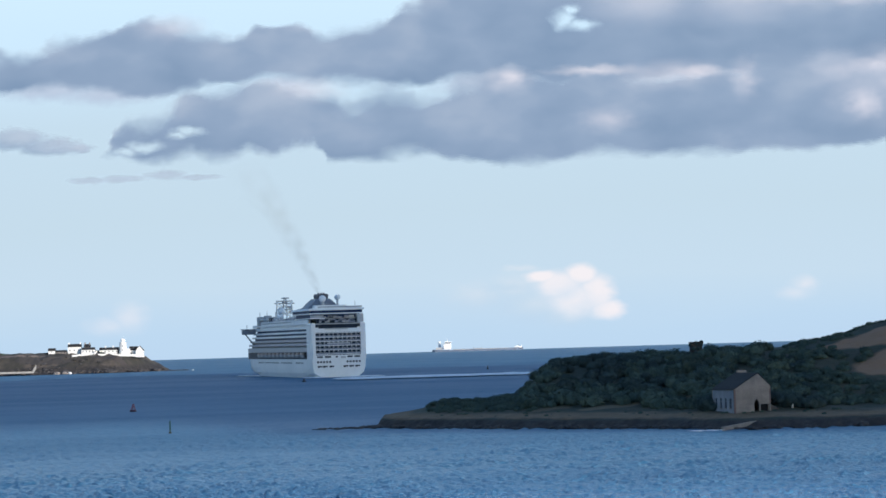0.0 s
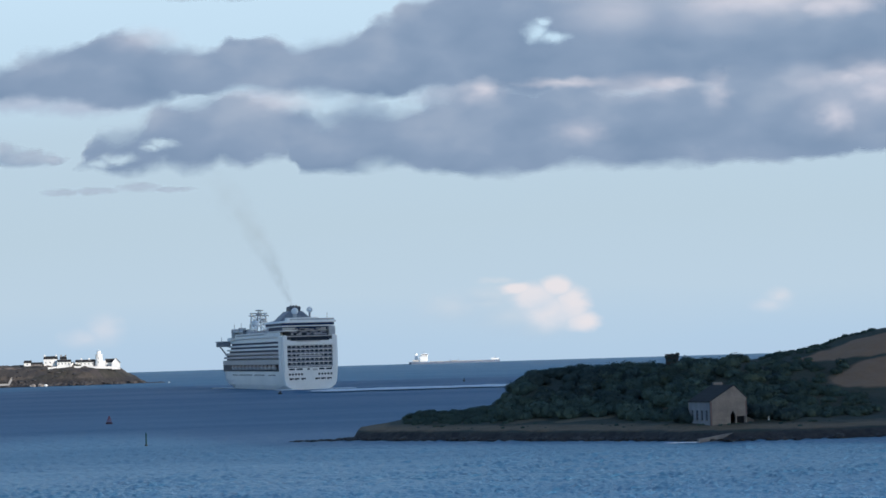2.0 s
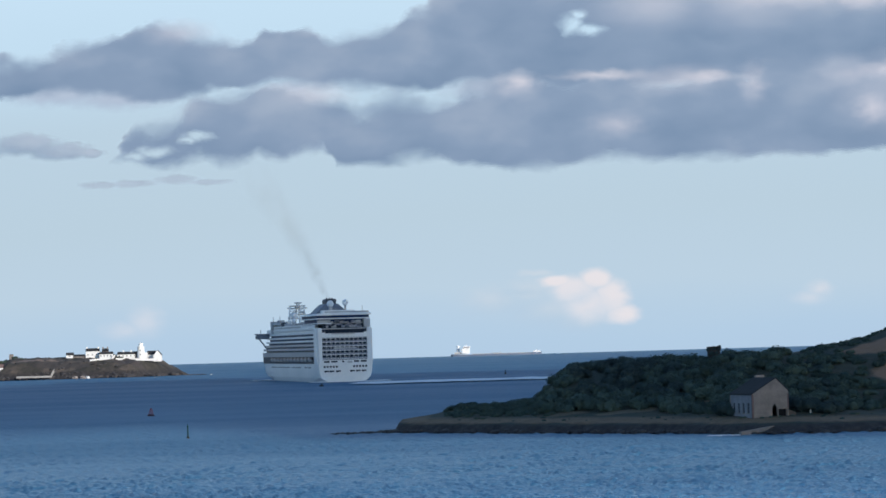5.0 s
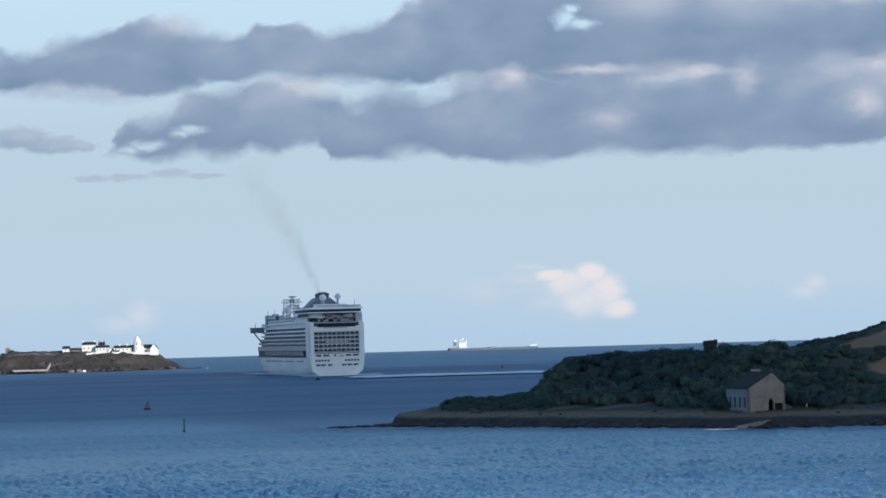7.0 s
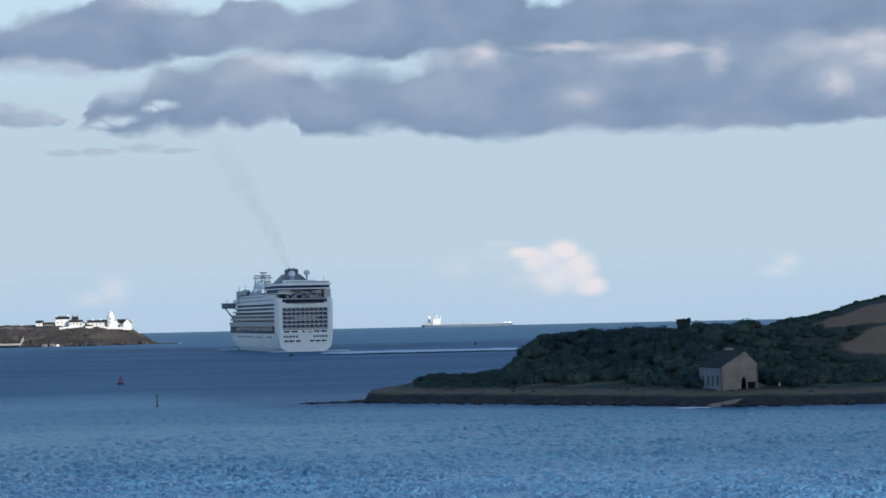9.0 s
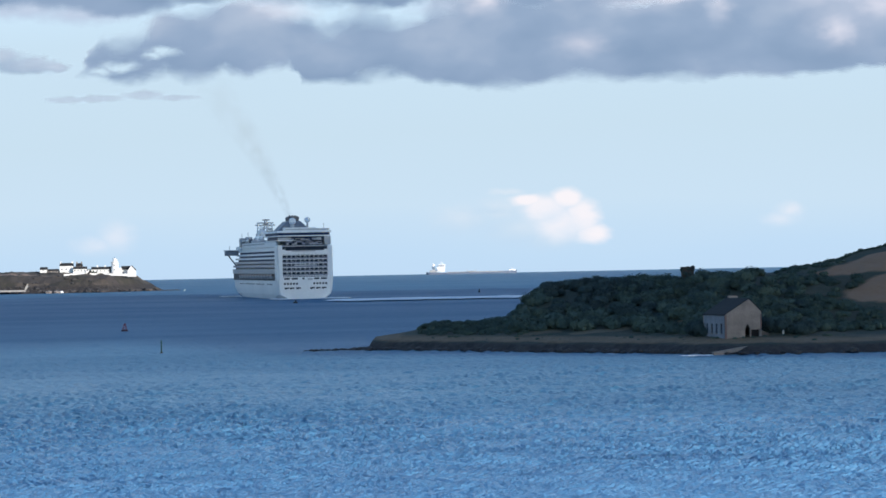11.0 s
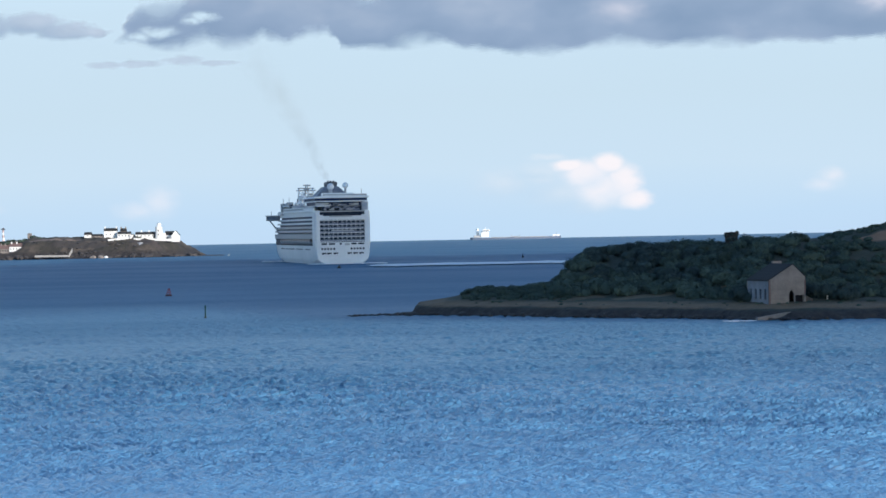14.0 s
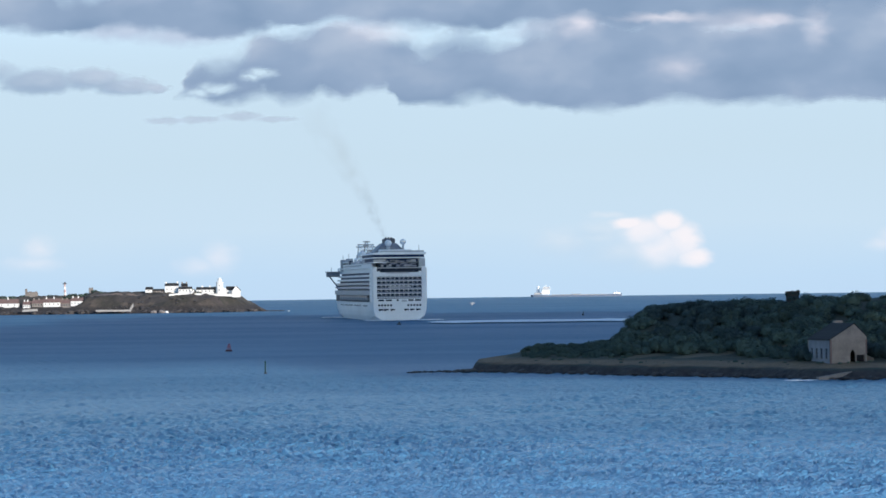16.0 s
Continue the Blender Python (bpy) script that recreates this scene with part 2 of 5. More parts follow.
def cloud_material(name, blobs, gaps, dark, mid, light, soft=0.55, most=1.0, up=(26.0, 0, 34.0), rim=0.2, sun=0.35, base=0.0, warp=22.0, folding=1.1):
    m = bpy.data.materials.new(name)
    m.use_nodes = True
    n = Net(m.node_tree)
    g = cloud_group(name + "_shape", blobs, gaps, warp)
    p = n.coords()
    here, above = n.node("ShaderNodeGroup"), n.node("ShaderNodeGroup")
    here.node_tree = above.node_tree = g
    n.put(here.inputs[0], p)
    n.put(above.inputs[0], n.vec("ADD", p, up))
    d = here.outputs[0]
    alpha = n.math("MULTIPLY", n.remap(d, -0.04, soft, smooth=True), most)
    lit = n.math("SUBTRACT", d, above.outputs[0])
    folds = n.noise(n.scaled(p, (0.0042, 0, 0.010)), 1.0, 3, 0.45, 0.4)
    f = n.math("ADD", n.math("MULTIPLY_ADD", lit, sun, base), n.math("MULTIPLY", n.math("SUBTRACT", folds, 0.5), folding))
    thin = n.math("SUBTRACT", 1.0, n.remap(d, 0.05, 0.45, smooth=True))
    f = n.math("ADD", f, n.math("MULTIPLY", thin, rim))
    col = n.ramp(n.remap(f, -0.35, 0.75), [(0.0, dark), (0.42, mid), (1.0, light)])
    emission_only(m, n, col, alpha)
    return m
# ================= mesh helpers =================
def finish(bm, name, smooth=False):
    me = bpy.data.meshes.new(name)
    bmesh.ops.recalc_face_normals(bm, faces=bm.faces)
    bm.to_mesh(me)
    bm.free()
    if smooth:
        for f in me.polygons:
            f.use_smooth = True
    return me


def part(name, bm, material, parent=None, label="", m=None, smooth=False):
    """Links a bmesh, or shared mesh data, as one mesh object under a thing or a part."""
    me = bm if isinstance(bm, bpy.types.Mesh) else finish(bm, name, smooth)
    if not me.materials:
        me.materials.append(material)
    ob = new(name, me)
    ob.parent = parent
    if m is not None:
        ob.matrix_basis = m
    return tagged(ob, label)


def thing(name, m, label, category, group="", kind=""):
    ob = new(name)
    ob.matrix_basis = m
    return tagged(ob, label, category, group, kind)


def box(bm, x0, x1, y0, y1, z0, z1, bevel=0.0):
    r = bmesh.ops.create_cube(bm, size=1.0)
    bmesh.ops.scale(bm, vec=(x1 - x0, y1 - y0, z1 - z0), verts=r["verts"])
    bmesh.ops.translate(bm, vec=((x0 + x1) / 2, (y0 + y1) / 2, (z0 + z1) / 2), verts=r["verts"])
    if bevel:
        bmesh.ops.bevel(bm, geom=list({e for v in r["verts"] for e in v.link_edges}), offset=bevel, segments=2, affect="EDGES")
    return bm


def boxed(*a, **k):
    return box(bmesh.new(), *a, **k)


def rod(bm, a, b, r, r2=None, seg=8):
    a, b = Vector(a), Vector(b)
    m = Matrix.Translation((a + b) / 2) @ (b - a).to_track_quat("Z", "Y").to_matrix().to_4x4()
    bmesh.ops.create_cone(bm, cap_ends=True, segments=seg, radius1=r, radius2=r if r2 is None else r2, depth=(b - a).length, matrix=m)
    return bm


def ball(bm, c, r, seg=14, squash=1.0):
    bmesh.ops.create_uvsphere(bm, u_segments=seg, v_segments=seg // 2 + 1, radius=1.0,
                              matrix=Matrix.Translation(c) @ Matrix.Diagonal((r, r, r * squash, 1)))
    return bm


def prism(bm, outline, y0, y1):
    """Extrudes a closed outline of (x, z) from y0 to y1."""
    lo = [bm.verts.new((x, y0, z)) for x, z in outline]
    hi = [bm.verts.new((x, y1, z)) for x, z in outline]
    k = len(outline)
    bm.faces.new(lo), bm.faces.new(hi[::-1])
    for i in range(k):
        bm.faces.new((lo[i], hi[i], hi[(i + 1) % k], lo[(i + 1) % k]))
    return bm


def grid_mesh(name, xs, ys, height):
    """A sheet over xs by ys, its height from a function of arrays."""
    X, Y = np.meshgrid(xs, ys)
    Z = height(X, Y)
    v = np.stack([X, Y, Z], -1).reshape(-1, 3)
    w = len(xs)
    i = (np.arange(len(ys) - 1)[:, None] * w + np.arange(w - 1)).ravel()
    f = np.stack([i, i + 1, i + w + 1, i + w], 1)
    me = bpy.data.meshes.new(name)
    me.from_pydata(v.tolist(), [], f.tolist())
    for pl in me.polygons:
        pl.use_smooth = True
    return me


def rough(x, y, s):
    """Smooth bumps from a few crossed waves, about -1 to 1, for arrays."""
    x, y = x / s, y / s
    return (np.sin(1.7 * x + 1.3 * np.sin(0.9 * y)) * np.sin(1.4 * y + 1.1 * np.sin(1.2 * x + 2)) * 0.6
            + np.sin(3.9 * x + 2.1 * y + 1.5 * np.sin(1.1 * y)) * 0.25 + np.sin(2.7 * y - 3.1 * x + np.sin(2.3 * x)) * 0.25)


# ================= sea =================
CALM = [(-60, 900, 45, 40), (-160, 1330, 130, 60), (-40, 1480, 90, 60), (-60, 1120, 60, 40), (-30, 1745, 95, 34)]


def sea_height(X, Y, R):
    """Wind chop: crossed short waves, fading far out, slack in the calm lanes."""
    r = np.random.RandomState(4)
    z = np.zeros_like(X)
    wx, wy = X + 1.5 * rough(X, Y, 9.0), Y + 1.5 * rough(X + 50, Y, 11.0)
    row = np.maximum(R * R * 0.85 / (24 * FOCAL), 0.2)
    col = R * radians(0.023)
    for k in range(72):
        lx, ly = r.uniform(0.45, 0.9) * 1.03 ** k, r.uniform(1.2, 2.2) * 1.033 ** k
        lx *= 1.2 / r.uniform(0.35, 1)
        near = np.clip(ly / row - 1.3, 0, 1) * np.clip(lx / col - 1.3, 0, 1)   # as fine as the sheet's own mesh allows
        z += np.interp(R, [240, 360, 500, 640, 1100], [0.0265, 0.0205, 0.0098, 0.0046, 0.0034]) * ly * near * np.clip(2 - ly / (3.2 * row), 0, 1) * np.sin(2 * np.pi * (wx / lx * r.choice([-1, 1]) + wy / ly) + r.uniform(0, 6.28))
    gust = 0.75 + 0.35 * rough(X, Y, 60.0)
    for x, y, rx, ry in CALM:
        gust = gust * (1 - 0.7 * np.exp(-((X - x) / rx) ** 2 - ((Y - y) / ry) ** 2))
    return z * np.clip(gust, 0.15, 1.4) * np.clip((3200 - R) / 1500, 0, 1) * np.clip((R - 150) / 60, 0, 1)


def build_sea():
    fine = np.radians(np.linspace(-13.0, 10.0, 1000))
    coarse = np.radians(np.linspace(10.0, 347.0, 90)[1:-1])
    az = np.concatenate([fine, coarse])
    rad = np.concatenate([[40, 90, 140, 180], 24 * FOCAL / np.arange(560, 100, -0.85), 24 * FOCAL / np.arange(100, 24.3, -1.5), [4950]])
    A, R = np.meshgrid(az, rad)
    X, Y = R * np.sin(A), R * np.cos(A)
    Z = sea_height(X, Y, R) * ((A > radians(-12.9)) & (A < radians(9.9)))
    v = np.concatenate([[[0, 0, 0]], np.stack([X, Y, Z], -1).reshape(-1, 3)])
    w = len(az)
    j, i = np.meshgrid(np.arange(len(rad) - 1), np.arange(w), indexing="ij")
    a, b = 1 + j * w + i, 1 + j * w + (i + 1) % w
    quads = np.stack([a, a + w, b + w, b], -1).reshape(-1, 4)
    i = np.arange(w)
    tris = np.stack([np.zeros(w, int), 1 + i, 1 + (i + 1) % w], 1)
    me = bpy.data.meshes.new("water")
    me.from_pydata(v.tolist(), [], quads.tolist() + tris.tolist())
    me.polygons.foreach_set("use_smooth", np.ones(len(me.polygons), bool))
    return me


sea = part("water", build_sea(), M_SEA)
tagged(sea, "blue rippled sea reaching to the horizon", "sea", kind="structure")

# ================= sky and clouds =================
def curved_sheet(radius, u0, u1, z0, z1, nu=64, nz=4):
    bm = bmesh.new()
    rows = []
    for j in range(nz + 1):
        z = z0 + (z1 - z0) * j / nz
        rows.append([bm.verts.new((radius * math.sin((u0 + (u1 - u0) * i / nu) / radius), radius * math.cos((u0 + (u1 - u0) * i / nu) / radius), z)) for i in range(nu + 1)])
    for j in range(nz):
        for i in range(nu):
            bm.faces.new((rows[j][i], rows[j][i + 1], rows[j + 1][i + 1], rows[j + 1][i]))
    return bm


sky_backdrop = part("backdrop", curved_sheet(4965, -4200, 4200, -60, 1900), sky_material())
tagged(sky_backdrop, "pale blue evening sky behind the clouds", "sky", kind="structure")

GREY = (srgb(118, 142, 171), srgb(139, 159, 185), srgb(182, 193, 209))


def vapour_material():
    m = surface("cloud_vapour", (0.75, 0.77, 0.8), (0.88, 0.88, 0.9), 0.004, 1.0)
    n = Net(m.node_tree)
    out = next(o for o in m.node_tree.nodes if o.type == "OUTPUT_MATERIAL")
    mx, tl = n.node("ShaderNodeMixShader"), n.node("ShaderNodeBsdfTranslucent")
    tl.inputs["Color"].default_value = (0.7, 0.72, 0.76, 1)
    m.node_tree.links.new(m.node_tree.nodes["Principled BSDF"].outputs[0], mx.inputs[1])
    m.node_tree.links.new(tl.outputs[0], mx.inputs[2])
    # alpha feathered at the near edge to soften the cast shade over open water
    sep = n.node("ShaderNodeSeparateXYZ")
    n.put(sep.inputs[0], n.coords("UV"))
    torn = n.math("MULTIPLY", n.math("SUBTRACT", n.noise(n.coords(), 0.02, 3, 0.5), 0.5), n.math("MULTIPLY", sep.outputs["X"], 0.12))
    thick = n.remap(n.math("ADD", sep.outputs["Y"], torn), 0.0, n.math("MULTIPLY_ADD", sep.outputs["X"], 0.20, 0.012), smooth=True)
    thin, clear = n.node("ShaderNodeMixShader"), n.node("ShaderNodeBsdfTransparent")
    n.put(thin.inputs[0], thick)
    m.node_tree.links.new(clear.outputs[0], thin.inputs[1])
    m.node_tree.links.new(mx.outputs[0], thin.inputs[2])
    m.node_tree.links.new(thin.outputs[0], out.inputs["Surface"])
    return m


def flat_cloud(name, blobs, gaps, tones, y, label, **k):
    """A far cloud: a broad sheet of soft vapour with torn edges, in its own metres."""
    us = [b[0] for b in blobs]
    vs = [b[1] for b in blobs]
    rx, rz = max(b[2] for b in blobs) + 90, max(b[3] for b in blobs) + 60
    bm = bmesh.new()
    xs, zs = np.linspace(min(us) - rx, max(us) + rx, 24), np.linspace(min(vs) - rz, max(vs) + rz, 8)
    vv = [[bm.verts.new((x, 0, z)) for x in xs] for z in zs]
    for a, b in zip(vv, vv[1:]):
        for i in range(len(xs) - 1):
            bm.faces.new((a[i], a[i + 1], b[i + 1], b[i]))
    ob = part(name, bm, cloud_material(name + "_vapour", blobs, gaps, *tones, **k), None, m=pose(0, y, 24))
    ob.scale = (y / FOCAL,) * 3
    return tagged(ob, label, "cloud", kind="structure")


def uv(x, y):
    """Places on the far cloud sheet, right and up of its centre in metres, the chart being leant by 1.73 degrees."""
    return (x - 784 + 0.0302 * (441 - y), 618.5 - y - 0.0302 * (x - 784))


def blobs_of(rows):
    return [(*uv(x, y), rx, ry) for x, y, rx, ry in rows]


def profile(n, u, points, lo, hi):
    """The height of an edge over u, given as chart points, through a ramp between lo and hi."""
    pts = sorted(uv(*p) for p in points)
    u0, u1 = pts[0][0], pts[-1][0]
    return n.remap(n.ramp(n.remap(u, u0, u1), [((a - u0) / (u1 - u0), ((b - lo) / (hi - lo),) * 3) for a, b in pts]), 0, 1, lo, hi)


def bank_material(name, top, bottom, gaps, tones, crisp=13.0, hazy=62.0, billow=15.0, ragged=6.0):
    """A cloud bank between two edges: billows above, a flatter base, crisp here and hazy there."""
    m = bpy.data.materials.new(name)
    m.use_nodes = True
    n = Net(m.node_tree)
    p = n.vec("MULTIPLY", n.coords(), (1, 0, 1))
    wn1 = n.node("ShaderNodeTexNoise")
    n.put(wn1.inputs["Vector"], n.scaled(p, (0.020, 0, 0.030)))
    wn1.inputs["Scale"].default_value = 1.3
    wn1.inputs["Detail"].default_value, wn1.inputs["Roughness"].default_value = 2.6, 0.5
    q = n.vec("ADD", p, n.vec("MULTIPLY", n.vec("SUBTRACT", wn1.outputs["Color"], (0.5, 0.5, 0.5)), (40, 0, 20)))
    sep = n.node("ShaderNodeSeparateXYZ")
    n.put(sep.inputs[0], q)
    u, z = sep.outputs["X"], sep.outputs["Z"]
    zt, zb = profile(n, u, top, 200, 760), profile(n, u, bottom, 200, 760)
    vor = n.node("ShaderNodeTexVoronoi")
    vor.feature = "SMOOTH_F1"
    n.put(vor.inputs["Vector"], n.scaled(q, (0.026, 0, 0.036)))
    vor.inputs["Scale"].default_value, vor.inputs["Smoothness"].default_value = 1.0, 0.7
    lump = n.math("SUBTRACT", 0.45, vor.outputs["Distance"])
    rag = n.math("SUBTRACT", n.noise(n.scaled(p, (0.012, 0, 0.016)), 1.0, 1.5, 0.45), 0.5)
    above = n.math("MULTIPLY_ADD", lump, billow, n.math("SUBTRACT", zt, z))
    below = n.math("MULTIPLY_ADD", rag, ragged * 2, n.math("SUBTRACT", z, zb))
    where = n.noise(n.scaled(p, (0.0075, 0, 0.011)), 1.0, 1, 0.4)
    soft_top = n.remap(where, 0.42, 0.62, crisp, hazy)
    soft_low = n.remap(where, 0.40, 0.62, hazy * 0.6, crisp)
    d_top, d_low = n.math("DIVIDE", above, soft_top), n.math("DIVIDE", below, soft_low)
    d = n.math("MINIMUM", d_top, d_low)
    for x, zz, rx, rz in gaps:
        e = n.vec("LENGTH", n.vec("MULTIPLY", n.vec("SUBTRACT", q, (x, 0, zz)), (1 / rx, 1, 1 / rz)))
        d = n.math("MINIMUM", d, n.remap(e, 0.2, 2.4, 0.0, 1.0))
    alpha = n.remap(d, 0.0, 1.0, smooth=True)
    rel = n.math("DIVIDE", n.math("SUBTRACT", z, zb), n.math("MAXIMUM", n.math("SUBTRACT", zt, zb), 20.0))
    broad = n.math("SUBTRACT", n.noise(n.scaled(p, (0.0045, 0, 0.009)), 1.0, 2, 0.45, 0.3), 0.5)
    folds = n.math("SUBTRACT", n.noise(n.scaled(q, (0.013, 0, 0.024)), 1.0, 2, 0.4), 0.5)
    f = n.math("ADD", n.math("MULTIPLY_ADD", rel, 0.26, 0.28), n.math("ADD", n.math("MULTIPLY", broad, 1.1), n.math("MULTIPLY", folds, 0.42)))
    edge = n.math("MULTIPLY", n.remap(above, 26, 0, smooth=True), 0.24)
    col = n.ramp(n.math("ADD", f, edge), [(0.0, tones[0]), (0.42, tones[1]), (1.0, tones[2])])
    emission_only(m, n, col, alpha)
    return m


def bank_cloud(top, bottom, gaps, y, label, **k):
    """A far cloud bank on a broad sheet, in its own metres."""
    us = [uv(*p)[0] for p in top + bottom]
    bm = bmesh.new()
    xs, zs = np.linspace(min(us) + 8, max(us) - 8, 24), np.linspace(180, 780, 8)
    vv = [[bm.verts.new((x, 0, z)) for x in xs] for z in zs]
    for a, b in zip(vv, vv[1:]):
        for i in range(len(xs) - 1):
            bm.faces.new((a[i], a[i + 1], b[i + 1], b[i]))
    ob = part("cloud", bm, bank_material("cloud_bank_vapour", top, bottom, gaps, GREY, **k), None, m=pose(0, y, 24))
    ob.scale = (y / FOCAL,) * 3
    return tagged(ob, label, "cloud", kind="structure")


HIGH_TOP = [(-420, 105), (-200, 104), (-60, 104), (0, 101), (22, 93), (45, 77), (100, 73), (150, 67), (185, 53), (215, 45), (255, 44), (290, 53), (335, 63), (362, 73), (400, 63), (470, 59), (528, 67), (550, 53), (632, 49), (648, 35), (668, 19), (700, 1), (740, -17), (800, -47), (1000, -67), (2050, -67)]
HIGH_BOTTOM = [(-420, 200), (0, 191), (60, 183), (140, 195), (240, 201), (285, 197), (308, 177), (420, 171), (540, 177), (650, 181), (700, 177), (745, 167), (830, 175), (1000, 177), (1120, 167), (1300, 167), (1440, 159), (1520, 139), (1568, 137), (2050, 137)]
HIGH_GAPS = blobs_of([(978, 66, 17, 7), (950, 56, 13, 11), (962, 40, 10, 6)])
LOW_TOP = [(118, 300), (134, 284), (146, 258), (172, 220), (230, 205), (262, 189), (292, 169), (330, 161), (400, 153), (440, 163), (500, 169), (565, 183), (590, 171), (625, 161), (660, 163), (700, 175), (742, 169), (765, 151), (820, 141), (850, 131), (900, 139), (1000, 125), (1055, 129), (1100, 149), (1160, 143), (1205, 129), (1265, 147), (1288, 111), (1480, 99), (1568, 95), (2050, 83)]
LOW_BOTTOM = [(118, 301), (134, 305), (165, 309), (205, 317), (245, 321), (290, 305), (325, 319), (362, 313), (392, 295), (430, 309), (470, 295), (512, 289), (526, 311), (580, 315), (650, 313), (700, 305), (745, 308), (800, 314), (855, 324), (910, 323), (965, 310), (1010, 305), (1100, 307), (1200, 303), (1300, 295), (1425, 292), (1475, 284), (1525, 275), (1568, 271), (2050, 245)]
LOW_GAPS = blobs_of([(206, 282, 20, 6), (172, 292, 16, 6), (282, 254, 17, 6), (262, 262, 12, 4)])
bank_high = bank_cloud(HIGH_TOP, HIGH_BOTTOM, HIGH_GAPS, 4830, "long grey cloud bank with pale lit upper edges", crisp=13, hazy=48)
bank_low = bank_cloud(LOW_TOP, LOW_BOTTOM, LOW_GAPS, 4820, "lower grey flat-based cloud bank with pinkish lit billows", crisp=17)
SMALL = blobs_of([(40, 281, 70, 20), (-20, 268, 70, 24), (85, 284, 40, 9), (-120, 275, 90, 28), (-250, 260, 120, 30)])
cloud_small = flat_cloud("cloud", SMALL, [], GREY, 4812, "small grey cloud scrap with ragged edges", most=0.8, rim=0.0, warp=9.0, folding=0.5)
WISP = blobs_of([(108, 341, 42, 9), (170, 338, 60, 8), (245, 331, 50, 10), (305, 336, 50, 6)])
cloud_wisp = flat_cloud("cloud", WISP, [], (srgb(146, 162, 186), srgb(156, 171, 193), srgb(168, 181, 200)), 4808, "thin grey streak of cloud", most=0.62, soft=0.7, rim=0.0, warp=6.0, folding=0.4)
OVERHANG = blobs_of([(330, -9, 60, 13), (420, -10, 70, 14), (250, -14, 60, 12)])
cloud_over = flat_cloud("cloud", OVERHANG, [], GREY, 4811, "dark frayed base of a higher cloud", most=0.8, soft=0.8, rim=0.0, warp=6.0, folding=0.4)
WARM = (srgb(196, 211, 227), srgb(216, 221, 230), srgb(238, 230, 231))
CUMULUS = blobs_of([(984, 508, 38, 24), (1012, 540, 42, 42), (1030, 569, 42, 23), (948, 528, 56, 34), (972, 552, 60, 40), (915, 512, 40, 14)])
cumulus = flat_cloud("cloud", CUMULUS, [], WARM, 4800, "distant white cumulus cloud lit from one side", most=0.85, soft=0.62, rim=0.0, sun=0.5, base=0.20, folding=0.25, warp=5.0)
HAZE = blobs_of([(870, 530, 70, 36), (910, 560, 100, 40), (960, 575, 90, 30), (878, 497, 50, 9), (800, 545, 80, 36)])
haze = flat_cloud("cloud", HAZE, [], (srgb(178, 199, 220), srgb(190, 207, 222), srgb(208, 217, 226)), 4806, "soft pale haze body of the cumulus", most=0.6, soft=1.0, rim=0.0, sun=0.5, base=0.1, folding=0.4, warp=8.0)
VEIL = blobs_of([(40, 178, 130, 30), (150, 186, 130, 28), (450, 172, 60, 22), (820, 165, 130, 34), (1050, 145, 240, 34), (1250, 140, 200, 40), (1500, 140, 240, 50), (1750, 130, 240, 60)])
veil = flat_cloud("cloud", VEIL, [], (srgb(162, 176, 200), srgb(174, 187, 208), srgb(200, 208, 222)), 4836, "pale lit cloud veil between the grey banks", most=0.85, soft=0.8, rim=0.0, sun=0.2, base=0.05, warp=10.0, folding=0.5)
BILLOW = blobs_of([(1490, 185, 110, 80), (1540, 155, 140, 80), (1440, 145, 90, 46), (1660, 150, 140, 90), (1260, 16, 150, 62), (1360, 2, 150, 44), (1090, 20, 150, 60), (1470, 6, 110, 36), (250, 70, 84, 34), (495, 182, 90, 30),
                   (850, 165, 60, 34), (1140, 154, 130, 36), (1268, 160, 36, 54), (1025, 233, 70, 34)])
billow = flat_cloud("cloud", BILLOW, [], (srgb(170, 181, 203), srgb(190, 197, 213), srgb(218, 215, 224)), 4814, "pale pinkish lit billows on the grey bank", most=0.6, soft=1.15, rim=0.0, sun=0.35, base=0.08, folding=0.5, warp=9.0)
GLINT = blobs_of([(1360, -2, 150, 34), (1500, 4, 90, 30), (1600, 140, 100, 50), (1560, 126, 90, 26), (1500, 136, 60, 22), (1300, 2, 110, 30), (1460, 10, 80, 26), (1000, 146, 110, 13), (858, 156, 36, 16), (1190, 148, 60, 15), (1482, 205, 44, 34), (1560, 160, 60, 30)])
glint = flat_cloud("cloud", GLINT, [], (srgb(206, 208, 222), srgb(222, 220, 230), srgb(238, 232, 236)), 4813, "bright sunlit fringes of the grey banks", most=0.55, soft=1.1, rim=0.0, sun=0.2, base=0.1, folding=0.3, warp=9.0)
PUFF = blobs_of([(1380, 525, 34, 22), (1360, 540, 44, 18)])
cumulus_b = flat_cloud("cloud", PUFF, [], WARM, 4802, "faint pale distant cumulus puff", most=0.4, soft=1.0, rim=0.0, sun=0.4, base=0.1, folding=0.4, warp=6.0)
PUFF2 = blobs_of([(185, 585, 44, 40), (150, 600, 60, 24), (-140, 575, 44, 34), (-150, 600, 70, 20)])
cumulus_c = flat_cloud("cloud", PUFF2, [], WARM, 4804, "faint pinkish distant cumulus puff", most=0.42, soft=1.0, rim=0.0, sun=0.4, base=0.1, folding=0.4, warp=6.0)

